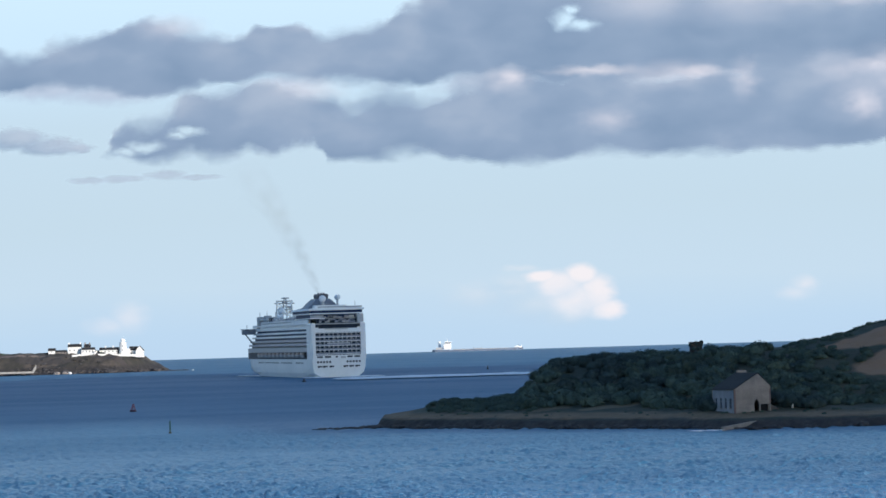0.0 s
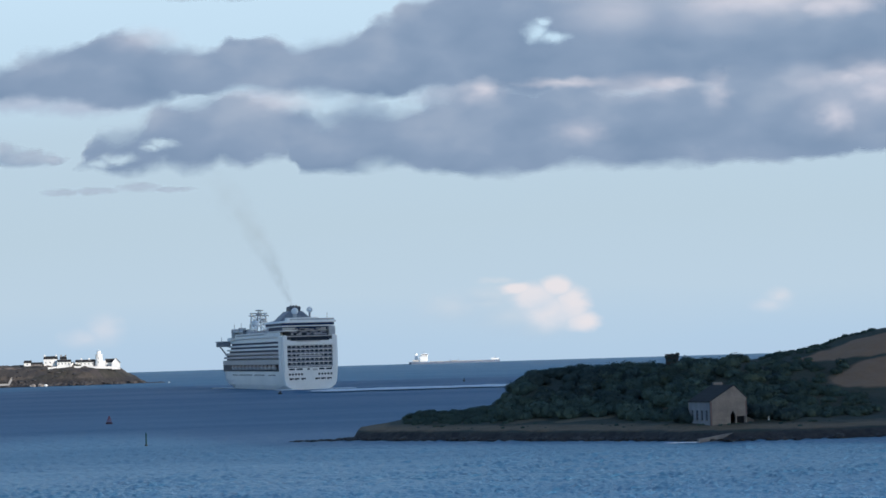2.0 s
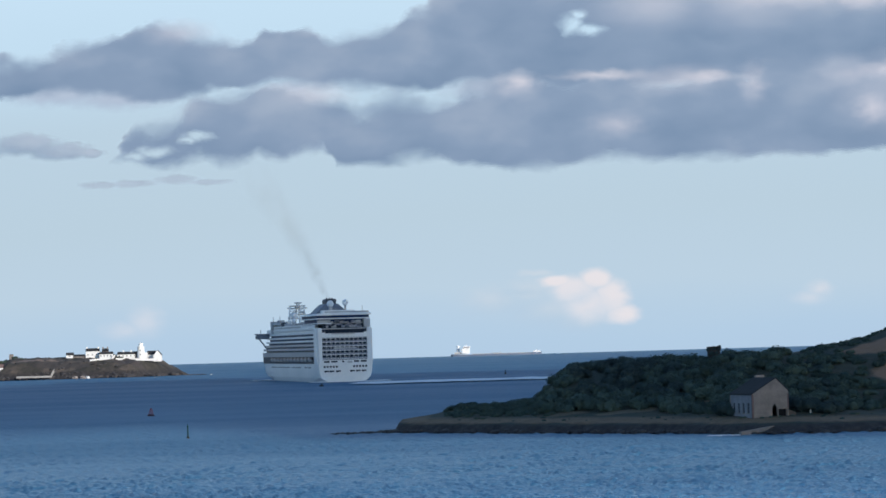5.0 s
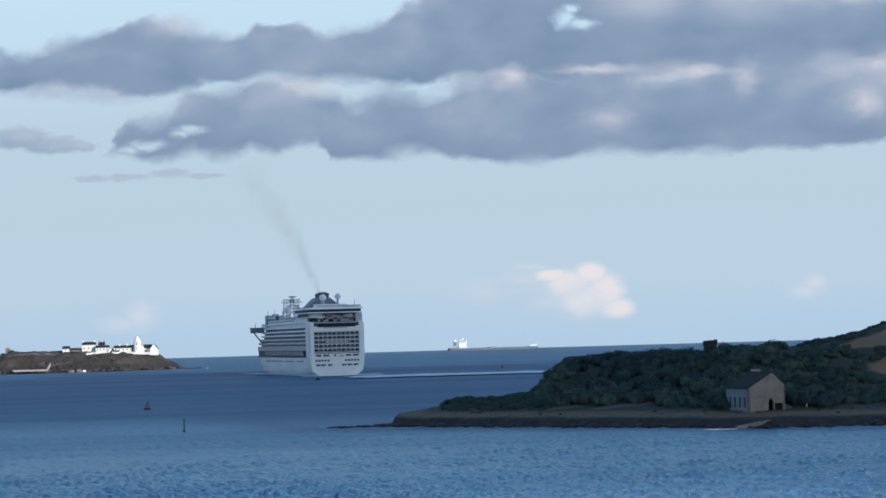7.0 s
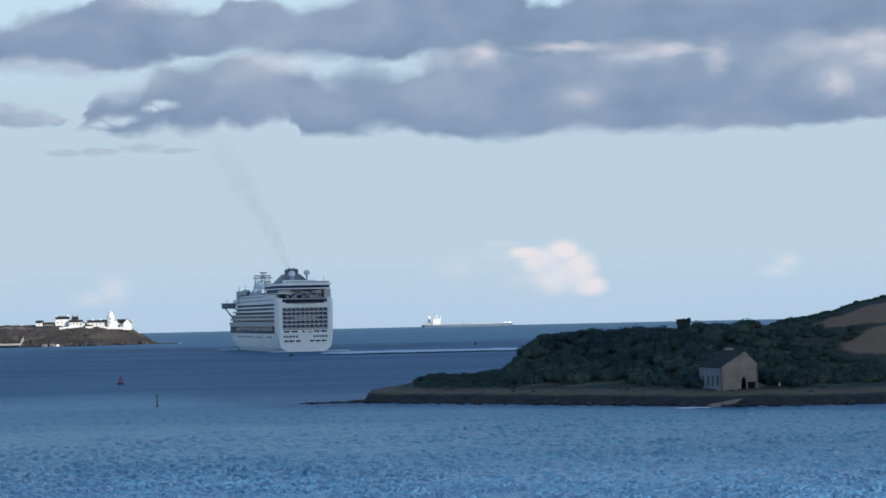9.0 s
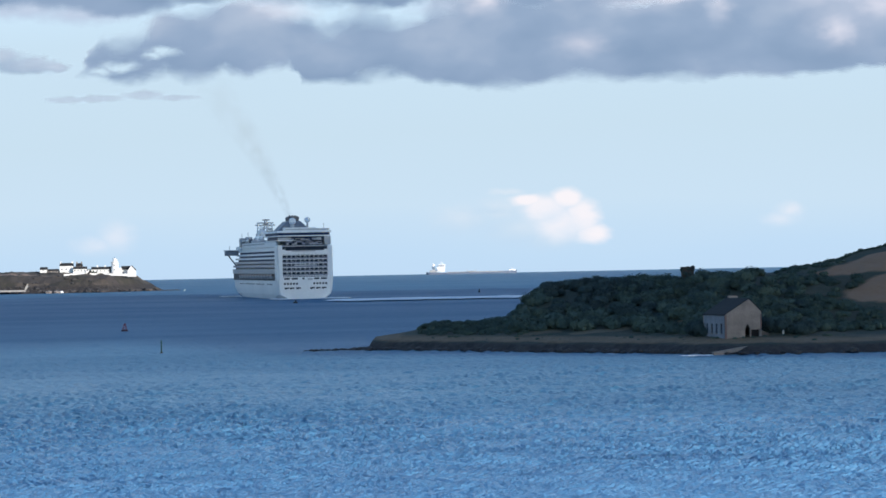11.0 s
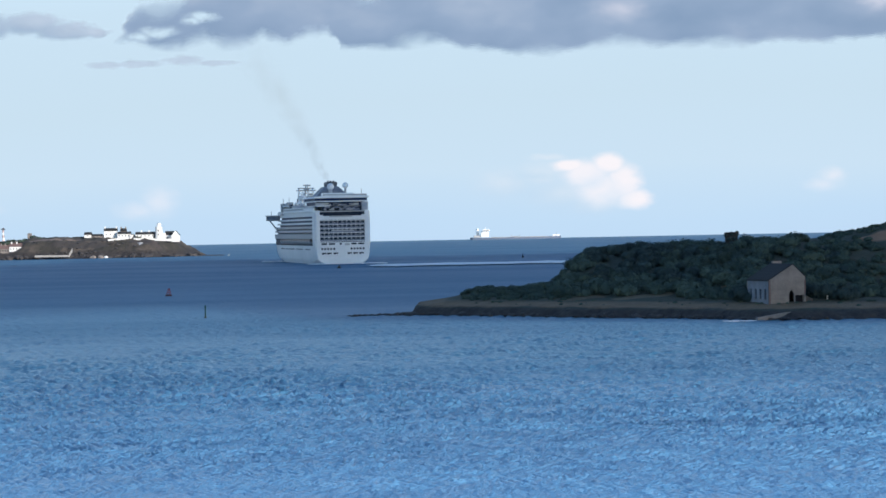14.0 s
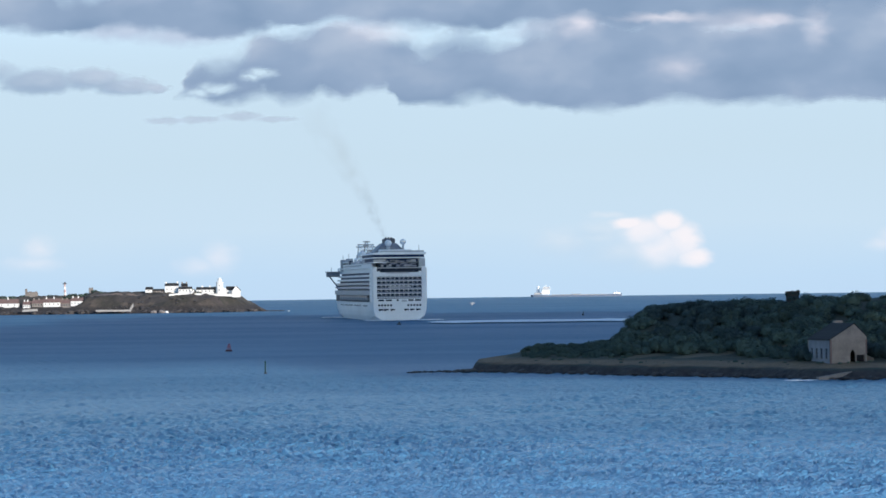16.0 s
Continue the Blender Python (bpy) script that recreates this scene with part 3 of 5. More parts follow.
# cloud sheet added out of view: shades the harbour, leaves the far point sunlit
deck_xs, deck_ys = np.linspace(800, 1900, 320), np.linspace(-785, 960, 60)
deck = part("shade_cloud", grid_mesh("shade_cloud", deck_xs, deck_ys, lambda x, y: 450 + 20 * rough(x, y, 160)), vapour_material())
thinness = []
for v in deck.data.vertices:   # wavering near edge, shaped so the shade falls back over the open channel
    edge = float(np.interp(v.co.x, [800, 1070, 1106, 1130, 1160, 1220, 1300, 1900], [-600, -620, -650, -660, -695, -735, -728, -715])) + 6 * math.sin(v.co.x / 31 + 1)
    open_water = min(1.0, max(0.0, (1090 - v.co.x) / 60))
    edge += open_water * (45 * math.sin(v.co.x / 23) + 30 * math.sin(v.co.x / 9.5 + 2) + 20 * math.sin(v.co.x / 61))
    thinness.append((open_water, (v.co.y + 785) / 1745))
    v.co.y = edge + (v.co.y + 785) * (960 - edge) / 1745
deck_uv = deck.data.uv_layers.new(name="thickness")
for lp in deck.data.loops:
    deck_uv.data[lp.index].uv = thinness[lp.vertex_index]
tagged(deck, "unseen cloud sheet added to shade the harbour", "cloud", kind="structure")

# ================= headland =================
SKY_U = [-330, -164, -130, -90, -50, 20, 50, 80, 95, 111, 126, 151, 191, 282, 352, 453, 553, 583, 613, 664, 704, 760, 900, 1100]
SKY_V = [-150, -134, -130, -124, -113, -114, -111, -103, -97, -84, -72, -60, -55, -53, -49, -40, -34, -27, -23, -13, 1, 12, 26, 30]
SHORE_X = [-60, -26, 15, 53, 61, 75, 104, 140, 260]
SHORE_Y = [790, 761, 718, 684, 669, 667, 669, 672, 690]


def head_height(X, Y):
    d = Y - np.interp(X, SHORE_X, SHORE_Y) + 1.2 * rough(X, Y, 5.0)
    crest_d = np.interp(X, [-26, 10, 30, 60], [45, 60, 95, 120])
    yc = np.interp(X, SHORE_X, SHORE_Y) + crest_d
    zc = 24 + np.interp(X * FOCAL / yc, SKY_U, SKY_V) * yc / FOCAL
    k = d / crest_d
    bank = np.interp(d, [-12, -2, 0, 2.5, 5, 16, 26], [-3, -0.5, 0.1, 1.7, 2.5, 3.3, 3.9])
    low = np.minimum(bank, np.maximum(zc, -3))
    up = np.clip((d - 22) / np.maximum(crest_d - 22, 1), 0, 1)
    up = up * up * (3 - 2 * up)
    z = low + (zc - low) * up
    back = np.clip((d - crest_d * 1.06) / (crest_d * 1.0), 0, 1)
    z = z * (1 - back) - 3 * back
    end = np.clip((-25.0 - X) / 3.0, 0, 1)   # the blunt seaward end
    z = z * (1 - end) - 3 * end
    return z + 0.25 * rough(X, Y, 7.0) * np.clip(d / 10, 0, 1) + 0.35 * rough(X, Y, 2.2) * np.clip(1 - d / 8, 0, 1)


FIELD = (0.245, 0.142, 0.084)
M_HEAD = land_material("headland_grass_and_rock", [(123, 766, 24, 11, FIELD), (116, 741, 16, 12, FIELD), (36, 733, 8, 4, (0.12, 0.094, 0.058)), (20, 742, 6, 3, (0.10, 0.08, 0.05)), (58, 728, 5, 3, (0.09, 0.075, 0.046))], wet=2.0, cover=(0.030, 0.044, 0.032), dry=(0.062, 0.058, 0.036), strip=(2.35, 3.45))
headland = part("ground", grid_mesh("ground", np.linspace(-40, 260, 300), np.linspace(655, 1010, 240), head_height), M_HEAD)
tagged(headland, "low headland with rocky shore, rough grass and dry fields", "headland", kind="structure")


def ground_at(x, y):
    return float(head_height(np.array([float(x)]), np.array([float(y)]))[0])


# ================= far point =================
ISLE_U = [-1250, -1001, -940, -850, -821, -751, -701, -640, -614, -600, -590, -576, -562, -553, -546]
ISLE_V = [-10, -13, -10, -8.5, -7, -7.5, -8, -9.5, -11, -12.5, -16, -24, -32, -39, -46]



def isle_height(X, Y):
    u = X * FOCAL / 2720.0
    zc = 24 + np.interp(u, ISLE_U, ISLE_V) * 2720 / FOCAL
    shore = 2668 + np.clip((X + 340) / 45, 0, 1) * 60 + 6 * rough(X, Y, 40)
    d = Y - shore
    z = np.interp(d, [-20, -3, 0, 6, 14, 26, 46, 60], [-3, -1, 0, 0.12, 0.42, 0.80, 0.94, 1.0])
    z = np.where(d > 0, z * np.maximum(zc, 0) + 0.5, np.minimum(z, 0.4))
    shelf = np.interp(d, [-3, 0, 5, 13, 34, 56], [-1, 0.5, 3.0, 6.2, 7.0, 17.0])   # low shelf with the terrace of houses
    left = np.clip((-462 - X) / 12, 0, 1)
    z = z * (1 - left) + shelf * left
    back = np.clip((d - 74) / 60, 0, 1)
    z = z * (1 - back) - 3 * back
    return np.where(zc < 0.5, -3, z) + (1.2 * rough(X, Y, 9) + 0.9 * rough(X, Y, 3.7)) * np.clip(d / 6, 0, 1)


M_ISLE = land_material("far_point_grass_and_rock", [(-410, 2690, 26, 7, (0.045, 0.04, 0.038)), (-345, 2693, 16, 6, (0.05, 0.042, 0.04)), (-440, 2703, 30, 4, (0.17, 0.13, 0.11))], wet=6.0, cover=(0.040, 0.034, 0.032), dry=(0.115, 0.088, 0.076))
isle = part("ground", grid_mesh("ground", np.linspace(-760, -280, 260), np.linspace(2630, 2900, 120), isle_height), M_ISLE)
tagged(isle, "low sunlit point of land with cliffs and brown grass", "headland", kind="structure")


def isle_at(x, y):
    return float(isle_height(np.array([float(x)]), np.array([float(y)]))[0])
# ================= cruise ship =================
def loft(bm, stations):
    """Joins closed cross-sections (lists of points) end to end and caps them."""
    rings = [[bm.verts.new(p) for p in s] for s in stations]
    k = len(rings[0])
    for a, b in zip(rings, rings[1:]):
        for i in range(k):
            bm.faces.new((a[i], a[(i + 1) % k], b[(i + 1) % k], b[i]))
    bm.faces.new(rings[0]), bm.faces.new(rings[-1][::-1])
    return bm


def hull_section(y, wl, top, z1, rake=0.0):
    half = [(wl * 0.55, -4.0), (wl * 0.93, -2.0), (wl, 0.6), (wl + (top - wl) * 0.7, 3.0), (wl + (top - wl) * 0.92, 6.5), (top, 12.2), (top, z1)]
    pts = [(x, y + rake * z, z) for x, z in half] + [(-x, y + rake * z, z) for x, z in reversed(half)]
    return pts


def build_ship():
    ship = thing("cruise_ship", pose(-90, 1860, 0), "large white cruise ship with tiers of balconies, seen from astern", "cruise ship")
    ship.scale = (1.05, 1.0, 1.0)
    # hull: rounded stern, full body, flared bow
    bm = bmesh.new()
    loft(bm, [hull_section(-0.2, 11.8, 17.0, 12.4), hull_section(1.2, 13.0, 17.8, 12.4), hull_section(6, 14.6, 18.0, 12.4), hull_section(25, 17.0, 18.0, 12.4), hull_section(90, 17.2, 18.0, 12.4),
              hull_section(190, 17.0, 18.0, 12.4), hull_section(222, 14.0, 18.0, 12.4), hull_section(245, 9.0, 16.5, 12.4, 0.15), hull_section(264, 4.5, 12.5, 12.4, 0.4), hull_section(276, 0.8, 6.0, 12.4, 0.8)])
    part("hull", bm, M_HULL, ship, smooth=False)
    bm = bmesh.new()
    loft(bm, [[(s * w, y, z) for s, z in ((1, 17.2), (1, 20.4), (-1, 20.4), (-1, 17.2))] for y, w in ((13, 18.1), (190, 18.1), (225, 19.0), (250, 17.2), (270, 12.5), (284, 5.0), (288, 1.0))])
    part("bulwark", bm, M_ORANGE, ship, "pale grey upper hull band")
    # promenade shade comes from the dark wall colour
    part("promenade_wall", boxed(-15.2, 15.2, 12, 262, 12.3, 17.3), M_RECESS, ship, "recessed promenade wall behind the lifeboats, its shade painted dark")
    # lifeboats hung along both sides
    bm = bmesh.new()
    loft(bm, [[(s * w, y, z) for s, w, z in ((1, w1 * 0.5, z0), (1, w1, 15.4), (-1, w1, 15.4), (-1, w1 * 0.5, z0))] for y, w1, z0 in ((-5.2, 0.4, 14.6), (-3.8, 1.5, 13.6), (3.8, 1.5, 13.6), (5.2, 0.4, 14.6))])
    hull_me = finish(bm, "lifeboat")
    hull_me.materials.append(M_ORANGE)
    bm = bmesh.new()
    loft(bm, [[(s * w, y, z) for s, w, z in ((1, w1, 15.4), (1, w1 * 0.7, z1), (-1, w1 * 0.7, z1), (-1, w1, 15.4))] for y, w1, z1 in ((-4.9, 0.5, 15.7), (-3.4, 1.45, 16.9), (3.4, 1.45, 16.9), (4.9, 0.5, 15.7))])
    top_me = finish(bm, "canopy")
    top_me.materials.append(M_BOATTOP)
    for k in range(12):
        for s in (-1, 1):
            b = part("lifeboat", hull_me, M_ORANGE, ship, "white lifeboat with a dull red canopy" if s < 0 else "", pose(s * 16.9, 34 + k * 15.2, 0))
            part("canopy", top_me, M_BOATTOP, b)
    # tiers of cabin decks along the sides
    decks = [20.4, 23.0, 25.7, 28.4, 31.1, 33.8]
    for i, z in enumerate(decks):
        inset = 0.0 if i < 2 else 0.6
        y1 = 240 - 5 * i
        # the two lowest decks take the painted recess shade
        part("cabin_wall", boxed(-15.9 + inset, 15.9 - inset, 13, y1, z, z + 2.75), M_BLUEBAND if i in (2, 3, 4) else (M_SHIPWHITE if i == 5 else M_RECESS), ship, "recessed dark cabin wall")
        h = 1.3 if i in (2, 3, 4) else (1.15 if i > 1 else 1.55)
        bm = boxed(-17.7 + inset, 17.7 - inset, 13, y1 + 1.5, z + 2.75 - h + (0.0 if i < 5 else 0.3), z + 2.75)
        part("balcony_deck", bm, M_SHIPWHITE if i > 1 else M_RAILGLASS, ship)
        if i < 2:
            for k in range(26):
                part("divider", boxed(-17.5, -15.9, 22 + k * 8.2, 22.5 + k * 8.2, z, z + 1.05), M_SHIPGREY, ship)
    part("lido_screen", boxed(-16.6, 16.6, 70, 196, 36.5, 39.2), M_SHIPWHITE, ship, "white upper deck screen")
    part("lido_window", boxed(-16.75, 16.75, 74, 192, 37.4, 38.4), M_SHIPGREY, ship, "strip of pale tinted deck glazing")
    # forward deckhouse and bridge
    part("bridge", boxed(-17.5, 17.5, 207, 226, 33.8, 37.2, bevel=0.5), M_SHIPWHITE, ship)
    for s in (-1, 1):
        w = part("bridge_wing", boxed(min(s * 17, s * 26.5), max(s * 17, s * 26.5), 214, 220, 30.6, 34.0, bevel=0.4), M_CASING, ship, "dark glazed bridge wing on a strut")
        part("wing_roof", boxed(min(s * 17, s * 27), max(s * 17, s * 27), 213.5, 220.5, 34.0, 34.7), M_SHIPGREY, w)
        part("strut", rod(bmesh.new(), (s * 24.5, 217, 31.3), (s * 18.2, 217, 22.5), 0.5), M_STEEL, w)
        part("lamp_mast", rod(bmesh.new(), (s * 23, 217, 34.7), (s * 23, 217, 37.6), 0.2), M_STEEL, w)
    part("forward_house", boxed(-14, 14, 168, 212, 37.2, 40.8, bevel=0.4), M_SHIPGREY, ship)
    part("house_window", boxed(-14.1, 14.1, 172, 206, 38.4, 39.6), M_RECESS, ship)
    part("sun_deck", boxed(-16.2, 2, 178, 216, 40.8, 41.5), M_SHIPWHITE, ship)
    for x, y, z0, z1 in ((-15.5, 205, 37, 44.5), (-13, 190, 41, 45.2), (-8, 184, 41, 44.2)):
        part("locker", boxed(x - 1.6, x + 2.6, y - 4, y + 4, z0, z1 - 1.2, bevel=0.2), M_SHIPGREY, ship)
        part("aerial", rod(bmesh.new(), (x, y, z1 - 1.3), (x, y, z1 + 2.2), 0.18), M_STEEL, ship)
    rc = random.Random(17)
    for k in range(26):   # deck clutter between funnel and mast
        x, y, w, d, h = rc.uniform(-15, 12), rc.uniform(72, 178), rc.uniform(0.8, 2.6), rc.uniform(1, 5), rc.uniform(0.8, 3.2)
        part("deck_locker", boxed(x - w, x + w, y - d, y + d, 36.5, 39.4 + h, bevel=0.15), (M_SHIPGREY, M_STEEL, M_SHIPWHITE, M_RECESS)[k % 4], ship)
    for k in range(9):
        x, y = rc.uniform(-15, 10), rc.uniform(80, 178)
        part("lamp_post", rod(bmesh.new(), (x, y, 39), (x, y, rc.uniform(43, 47)), 0.16), M_STEEL, ship)
    for x, y, z in ((-12, 150, 42.6), (-7, 166, 43.2), (2, 160, 43)):
        part("radome", ball(bmesh.new(), (x, y, z), 1.4), M_SHIPWHITE, ship, "small white radome", smooth=True)
        part("pedestal", rod(bmesh.new(), (x, y, 38), (x, y, z - 1), 0.5), M_SHIPGREY, ship)
    # signal mast: legs, yards and a pale radome
    mast = part("signal_mast", rod(bmesh.new(), (-3, 185, 40.8), (-1.5, 185, 57), 0.7, 0.35), M_STEEL, ship, "pale lattice signal mast with yards")
    for x0, z0, x1, z1 in ((-7.3, 42, 4.4, 48), (4.6, 42, -7.0, 48), (-6.8, 48, 3.6, 52.6), (3.8, 48, -6.6, 52.6), (-6.9, 50.4, 3.6, 50.4), (-7.2, 45, 4.3, 45)):
        part("brace", rod(bmesh.new(), (x0, 185, z0), (x1, 185, z1), 0.3, seg=6), M_SHIPWHITE, mast)
    for x, z, w in ((-3.5, 48.4, 1.6), (1.8, 49, 1.4), (-1.2, 53, 1.8), (3.0, 45.6, 1.5)):
        part("platform", boxed(x - w, x + w, 183.6, 186.4, z, z + 1.3, bevel=0.2), M_SHIPGREY, mast)
    for a, b in (((4.8, 185, 40.8), (3.2, 185, 54)), ((-7.5, 185, 40.8), (-6.4, 185, 54)), ((0.5, 187, 41), (0, 187, 57))):
        part("leg", rod(bmesh.new(), a, b, 0.55), M_SHIPWHITE, mast)
    for z, x0, x1 in ((48, -7.2, 4.6), (52.6, -8.4, 5.6), (54.2, -7.4, 4.4), (56.4, -3.4, 1.8)):
        part("yard", rod(bmesh.new(), (x0, 185, z), (x1, 185, z), 0.42), M_SHIPGREY, mast)
    part("radome", ball(bmesh.new(), (-4.2, 182, 46.4), 2.6, squash=1.1), M_SHIPWHITE, mast, "white satellite radome", smooth=True)
    part("radome", ball(bmesh.new(), (4.5, 176, 44), 1.9), M_SHIPWHITE, mast, "white satellite radome", smooth=True)
    part("pedestal", rod(bmesh.new(), (-4.2, 182, 40.8), (-4.2, 182, 44.4), 1.5, 1.0), M_SHIPGREY, mast)
    # stern block: side pillars, balcony floors and recessed wall
    for s in (-1, 1):
        bm = bmesh.new()
        o = [(s * 18, 12.2), (s * 18, 35.0), (s * 17.4, 36.2), (s * 14.6, 36.2), (s * 14.6, 12.2)]
        prism(bm, o, -0.4, 13)
        bmesh.ops.bevel(bm, geom=[e for e in bm.edges if abs(e.verts[0].co.x - e.verts[1].co.x) < 0.01 and abs(abs(e.verts[0].co.x) - 18) < 0.01 and max(v.co.y for v in e.verts) < 0], offset=1.4, segments=3, affect="EDGES")
        part("stern_pillar", bm, M_HULL, ship)
    # shade behind the stern balconies is put into the wall colour
    part("stern_wall", boxed(-14.7, 14.7, 1.6, 12, 12.3, 36), M_RECESS, ship, "recessed wall behind the stern balconies, its shade painted dark")
    tiers = [15.7, 18.6, 21.4, 24.2, 27.0, 29.8]
    for i, z in enumerate(tiers):
        part("stern_balcony", boxed(-14.6, 14.6, -0.35, 1.8, z - 0.42, z - 0.06), M_SHIPWHITE, ship)
        if i < 5:
            for k in range(9):
                x = -11.7 + k * 2.92
                part("divider", boxed(x - 0.1, x + 0.1, 0.1, 1.7, z - 0.06, z + 2.4), M_SHIPGREY, ship)
                part("awning_arch", prism(bmesh.new(), [(x - 0.6, z + 2.42), (x + 0.6, z + 2.42), (x + 0.14, z + 1.7), (x - 0.14, z + 1.7)], -0.2, 0.1), M_SHIPGREY, ship)
            for k in range(10):
                x = -13.2 + k * 2.93
                part("balcony_rail", boxed(x - 1.35, x + 1.35, -0.33, -0.25, z - 0.06, z + 0.86), M_RAILGLASS, ship, "tinted glass balcony rail")
                part("balcony_door", boxed(x - 0.5, x + 0.55, 1.5, 1.66, z + 0.1, z + 1.9), M_GLASS, ship)
                if (k * 7 + i * 5) % 3:
                    part("deck_chair", boxed(x - 0.7, x - 0.1, 0.2, 1.2, z - 0.06, z + 1.0 + 0.3 * ((k + i) % 2), bevel=0.1), M_SHIPGREY, ship)
    part("stern_lounge_window", boxed(-7.2, 7.6, -0.12, 0.2, 21.9, 23.1), M_SHIPGREY, ship, "pale glazed panel among the balconies")
    part("stern_plate", boxed(-14.6, 14.6, -0.38, 1.7, 12.3, 14.8), M_HULL, ship)
    for x0, x1 in ((-13.8, -10.2), (-9, -5), (-2, -0.6), (5.6, 9), (10, 13.8)):
        part("stern_window", boxed(x0, x1, -0.45, -0.3, 13.1, 14.2), M_GLASS, ship)
    part("emblem", boxed(1.4, 4.6, -0.46, -0.36, 12.6, 14.0), M_SHIPGREY, ship, "pale grey painted emblem plate")
    wm = finish(boxed(-0.62, 0.62, 0, 0.25, -0.65, 0.65, bevel=0.1), "mooring_port")
    wm.materials.append(M_GLASS)
    for k in range(5):
        for x0 in (-13.4, 5.6):
            part("mooring_port", wm, M_GLASS, ship, "", pose(x0 + k * 1.95, -0.50, 10.3))
    wm = finish(prism(bmesh.new(), [(-1.5, 0.6), (1.5, 0.6), (1.3, -0.5), (0.4, -0.1), (-0.5, -0.7), (-1.4, -0.5)], 0, 0.3), "fairlead")
    wm.materials.append(M_GLASS)
    for x in (-12.2, -8.8, -4.6, 4.4, 8.2, 12.0):
        part("fairlead", wm, M_GLASS, ship, "", pose(x, -0.62, 7.2))
    # terraces above the stern block
    part("stern_crown", boxed(-14.8, 14.8, -0.4, 6, 29.9, 33.3, bevel=0.2), M_SHIPWHITE, ship)
    # dark slab on the crown paints the open terrace's shade
    part("terrace_recess", boxed(-12.4, 12.4, -0.5, 1, 32.6, 35.2), M_GLASS, ship, "dark slab standing in for the shaded open terrace")
    part("terrace_rail", boxed(-8.5, 6.5, -1.3, -0.5, 31.9, 32.7), M_SHIPGREY, ship)
    part("stern_cornice", boxed(-17.4, 17.4, -0.2, 13, 35.3, 36.0, bevel=0.2), M_SHIPGREY, ship)
    # solid dark block in place of the upper terrace's shaded inside
    part("upper_terrace", boxed(-12.8, 12.8, 3.5, 24, 36.0, 39.02), M_GLASS, ship, "solid dark block standing in for upper terrace shade")
    part("terrace_deck", boxed(-17, -7.5, 3, 60, 39.1, 39.68), M_SHIPWHITE, ship)
    part("terrace_deck", boxed(-7.5, 17, 6, 60, 39.1, 39.5), M_SHIPGREY, ship)
    part("tinted_window", boxed(-15.6, 15.6, 7, 62, 39.68, 42.14), M_BLUEBAND, ship, "band of dark tinted windows")
    part("side_screen", boxed(-16.4, -8.0, 5, 7, 39.68, 41.5), M_SHIPGREY, ship, "pale grey windscreen")
    part("corner_house", boxed(13.0, 17.2, 2, 12, 36.4, 41.9, bevel=0.3), M_SHIPGREY, ship, "grey corner stair house")
    rt = random.Random(23)
    for k in range(34):   # awnings, bars and stacked furniture on the open terraces
        x, w = rt.uniform(-11.5, 11.5), rt.uniform(0.4, 1.6)
        z, h = (36.4, rt.uniform(0.7, 1.7)) if k % 2 else (39.5, rt.uniform(0.6, 1.9))
        y = rt.uniform(0.6, 2.6) if k % 2 else rt.uniform(3.6, 6.0)
        part("terrace_furniture", boxed(x - w, x + w, y, y + 0.8, z, z + h, bevel=0.08), (M_SHIPGREY, M_RAILGLASS, M_RECESS, M_STEEL, M_RAILGLASS)[k % 5], ship)
    for x, w in ((-9.5, 2.2), (-3.2, 2.6), (3.4, 2.4), (9.4, 2.0)):
        bm = prism(bmesh.new(), [(x - w, 38.3), (x - w * 0.55, 38.75), (x, 38.95), (x + w * 0.55, 38.75), (x + w, 38.3), (x + w, 38.1), (x - w, 38.1)], 1.4, 3.4)
        part("awning", bm, M_RAILGLASS, ship, "grey-blue arched awning")
    part("sports_deck", boxed(-17.3, 17.3, 3, 66, 42.14, 42.88), M_SHIPWHITE, ship)
    part("dark_band", boxed(-16.8, 16.8, 4, 66, 42.88, 44.6), M_BLUEBAND, ship, "navy blue window band under the top deck")
    bm = bmesh.new()
    prism(bm, [(-18.2, 44.6), (17.6, 44.6), (17.8, 45.91), (10, 46.32), (-10, 46.49), (-17.5, 45.58)], 2.2, 66)
    part("top_deck", bm, M_SHIPWHITE, ship)
    part("side_skirt", boxed(-16.9, -15.9, 13, 66, 36.4, 38.7), M_SHIPWHITE, ship)
    part("rail", boxed(-12, 16.5, 2.4, 2.6, 46.24, 47.3), M_SHIPGREY, ship)
    # funnel casing, funnel and domes
    bm = bmesh.new()
    loft(bm, [[(-12, y0, 46.24), (9.5, y0, 46.24), (9.5, y1, 46.24), (-12, y1, 46.24)] if z < 49 else [(-12 + a, y0 + b, z), (9.5 - a, y0 + b, z), (9.5 - a, y1 - b, z), (-12 + a, y1 - b, z)]
              for z, a, b, y0, y1 in ((46.24, 0, 0, 38, 64), (50.3, 3.6, 1.5, 38, 64), (53, 6.4, 3, 38, 64))])
    funnel = part("funnel_casing", bm, M_CASING, ship, "grey sloping funnel casing")
    part("funnel_base", boxed(-9, 12, 30, 37.63, 46.32, 48.4), M_SHIPWHITE, funnel)
    part("funnel", prism(bmesh.new(), [(-4.2, 52.8), (2.4, 52.8), (2.9, 55.4), (2.2, 56.4), (-3.6, 56.4), (-4.4, 55.4)], 44, 58), M_SOOT, funnel, "sooty funnel top")
    for x in (-2.6, -0.8, 1.0):
        part("exhaust_pipe", rod(bmesh.new(), (x, 50, 56.2), (x, 50, 57.2), 0.55, seg=10), M_SOOT, funnel)
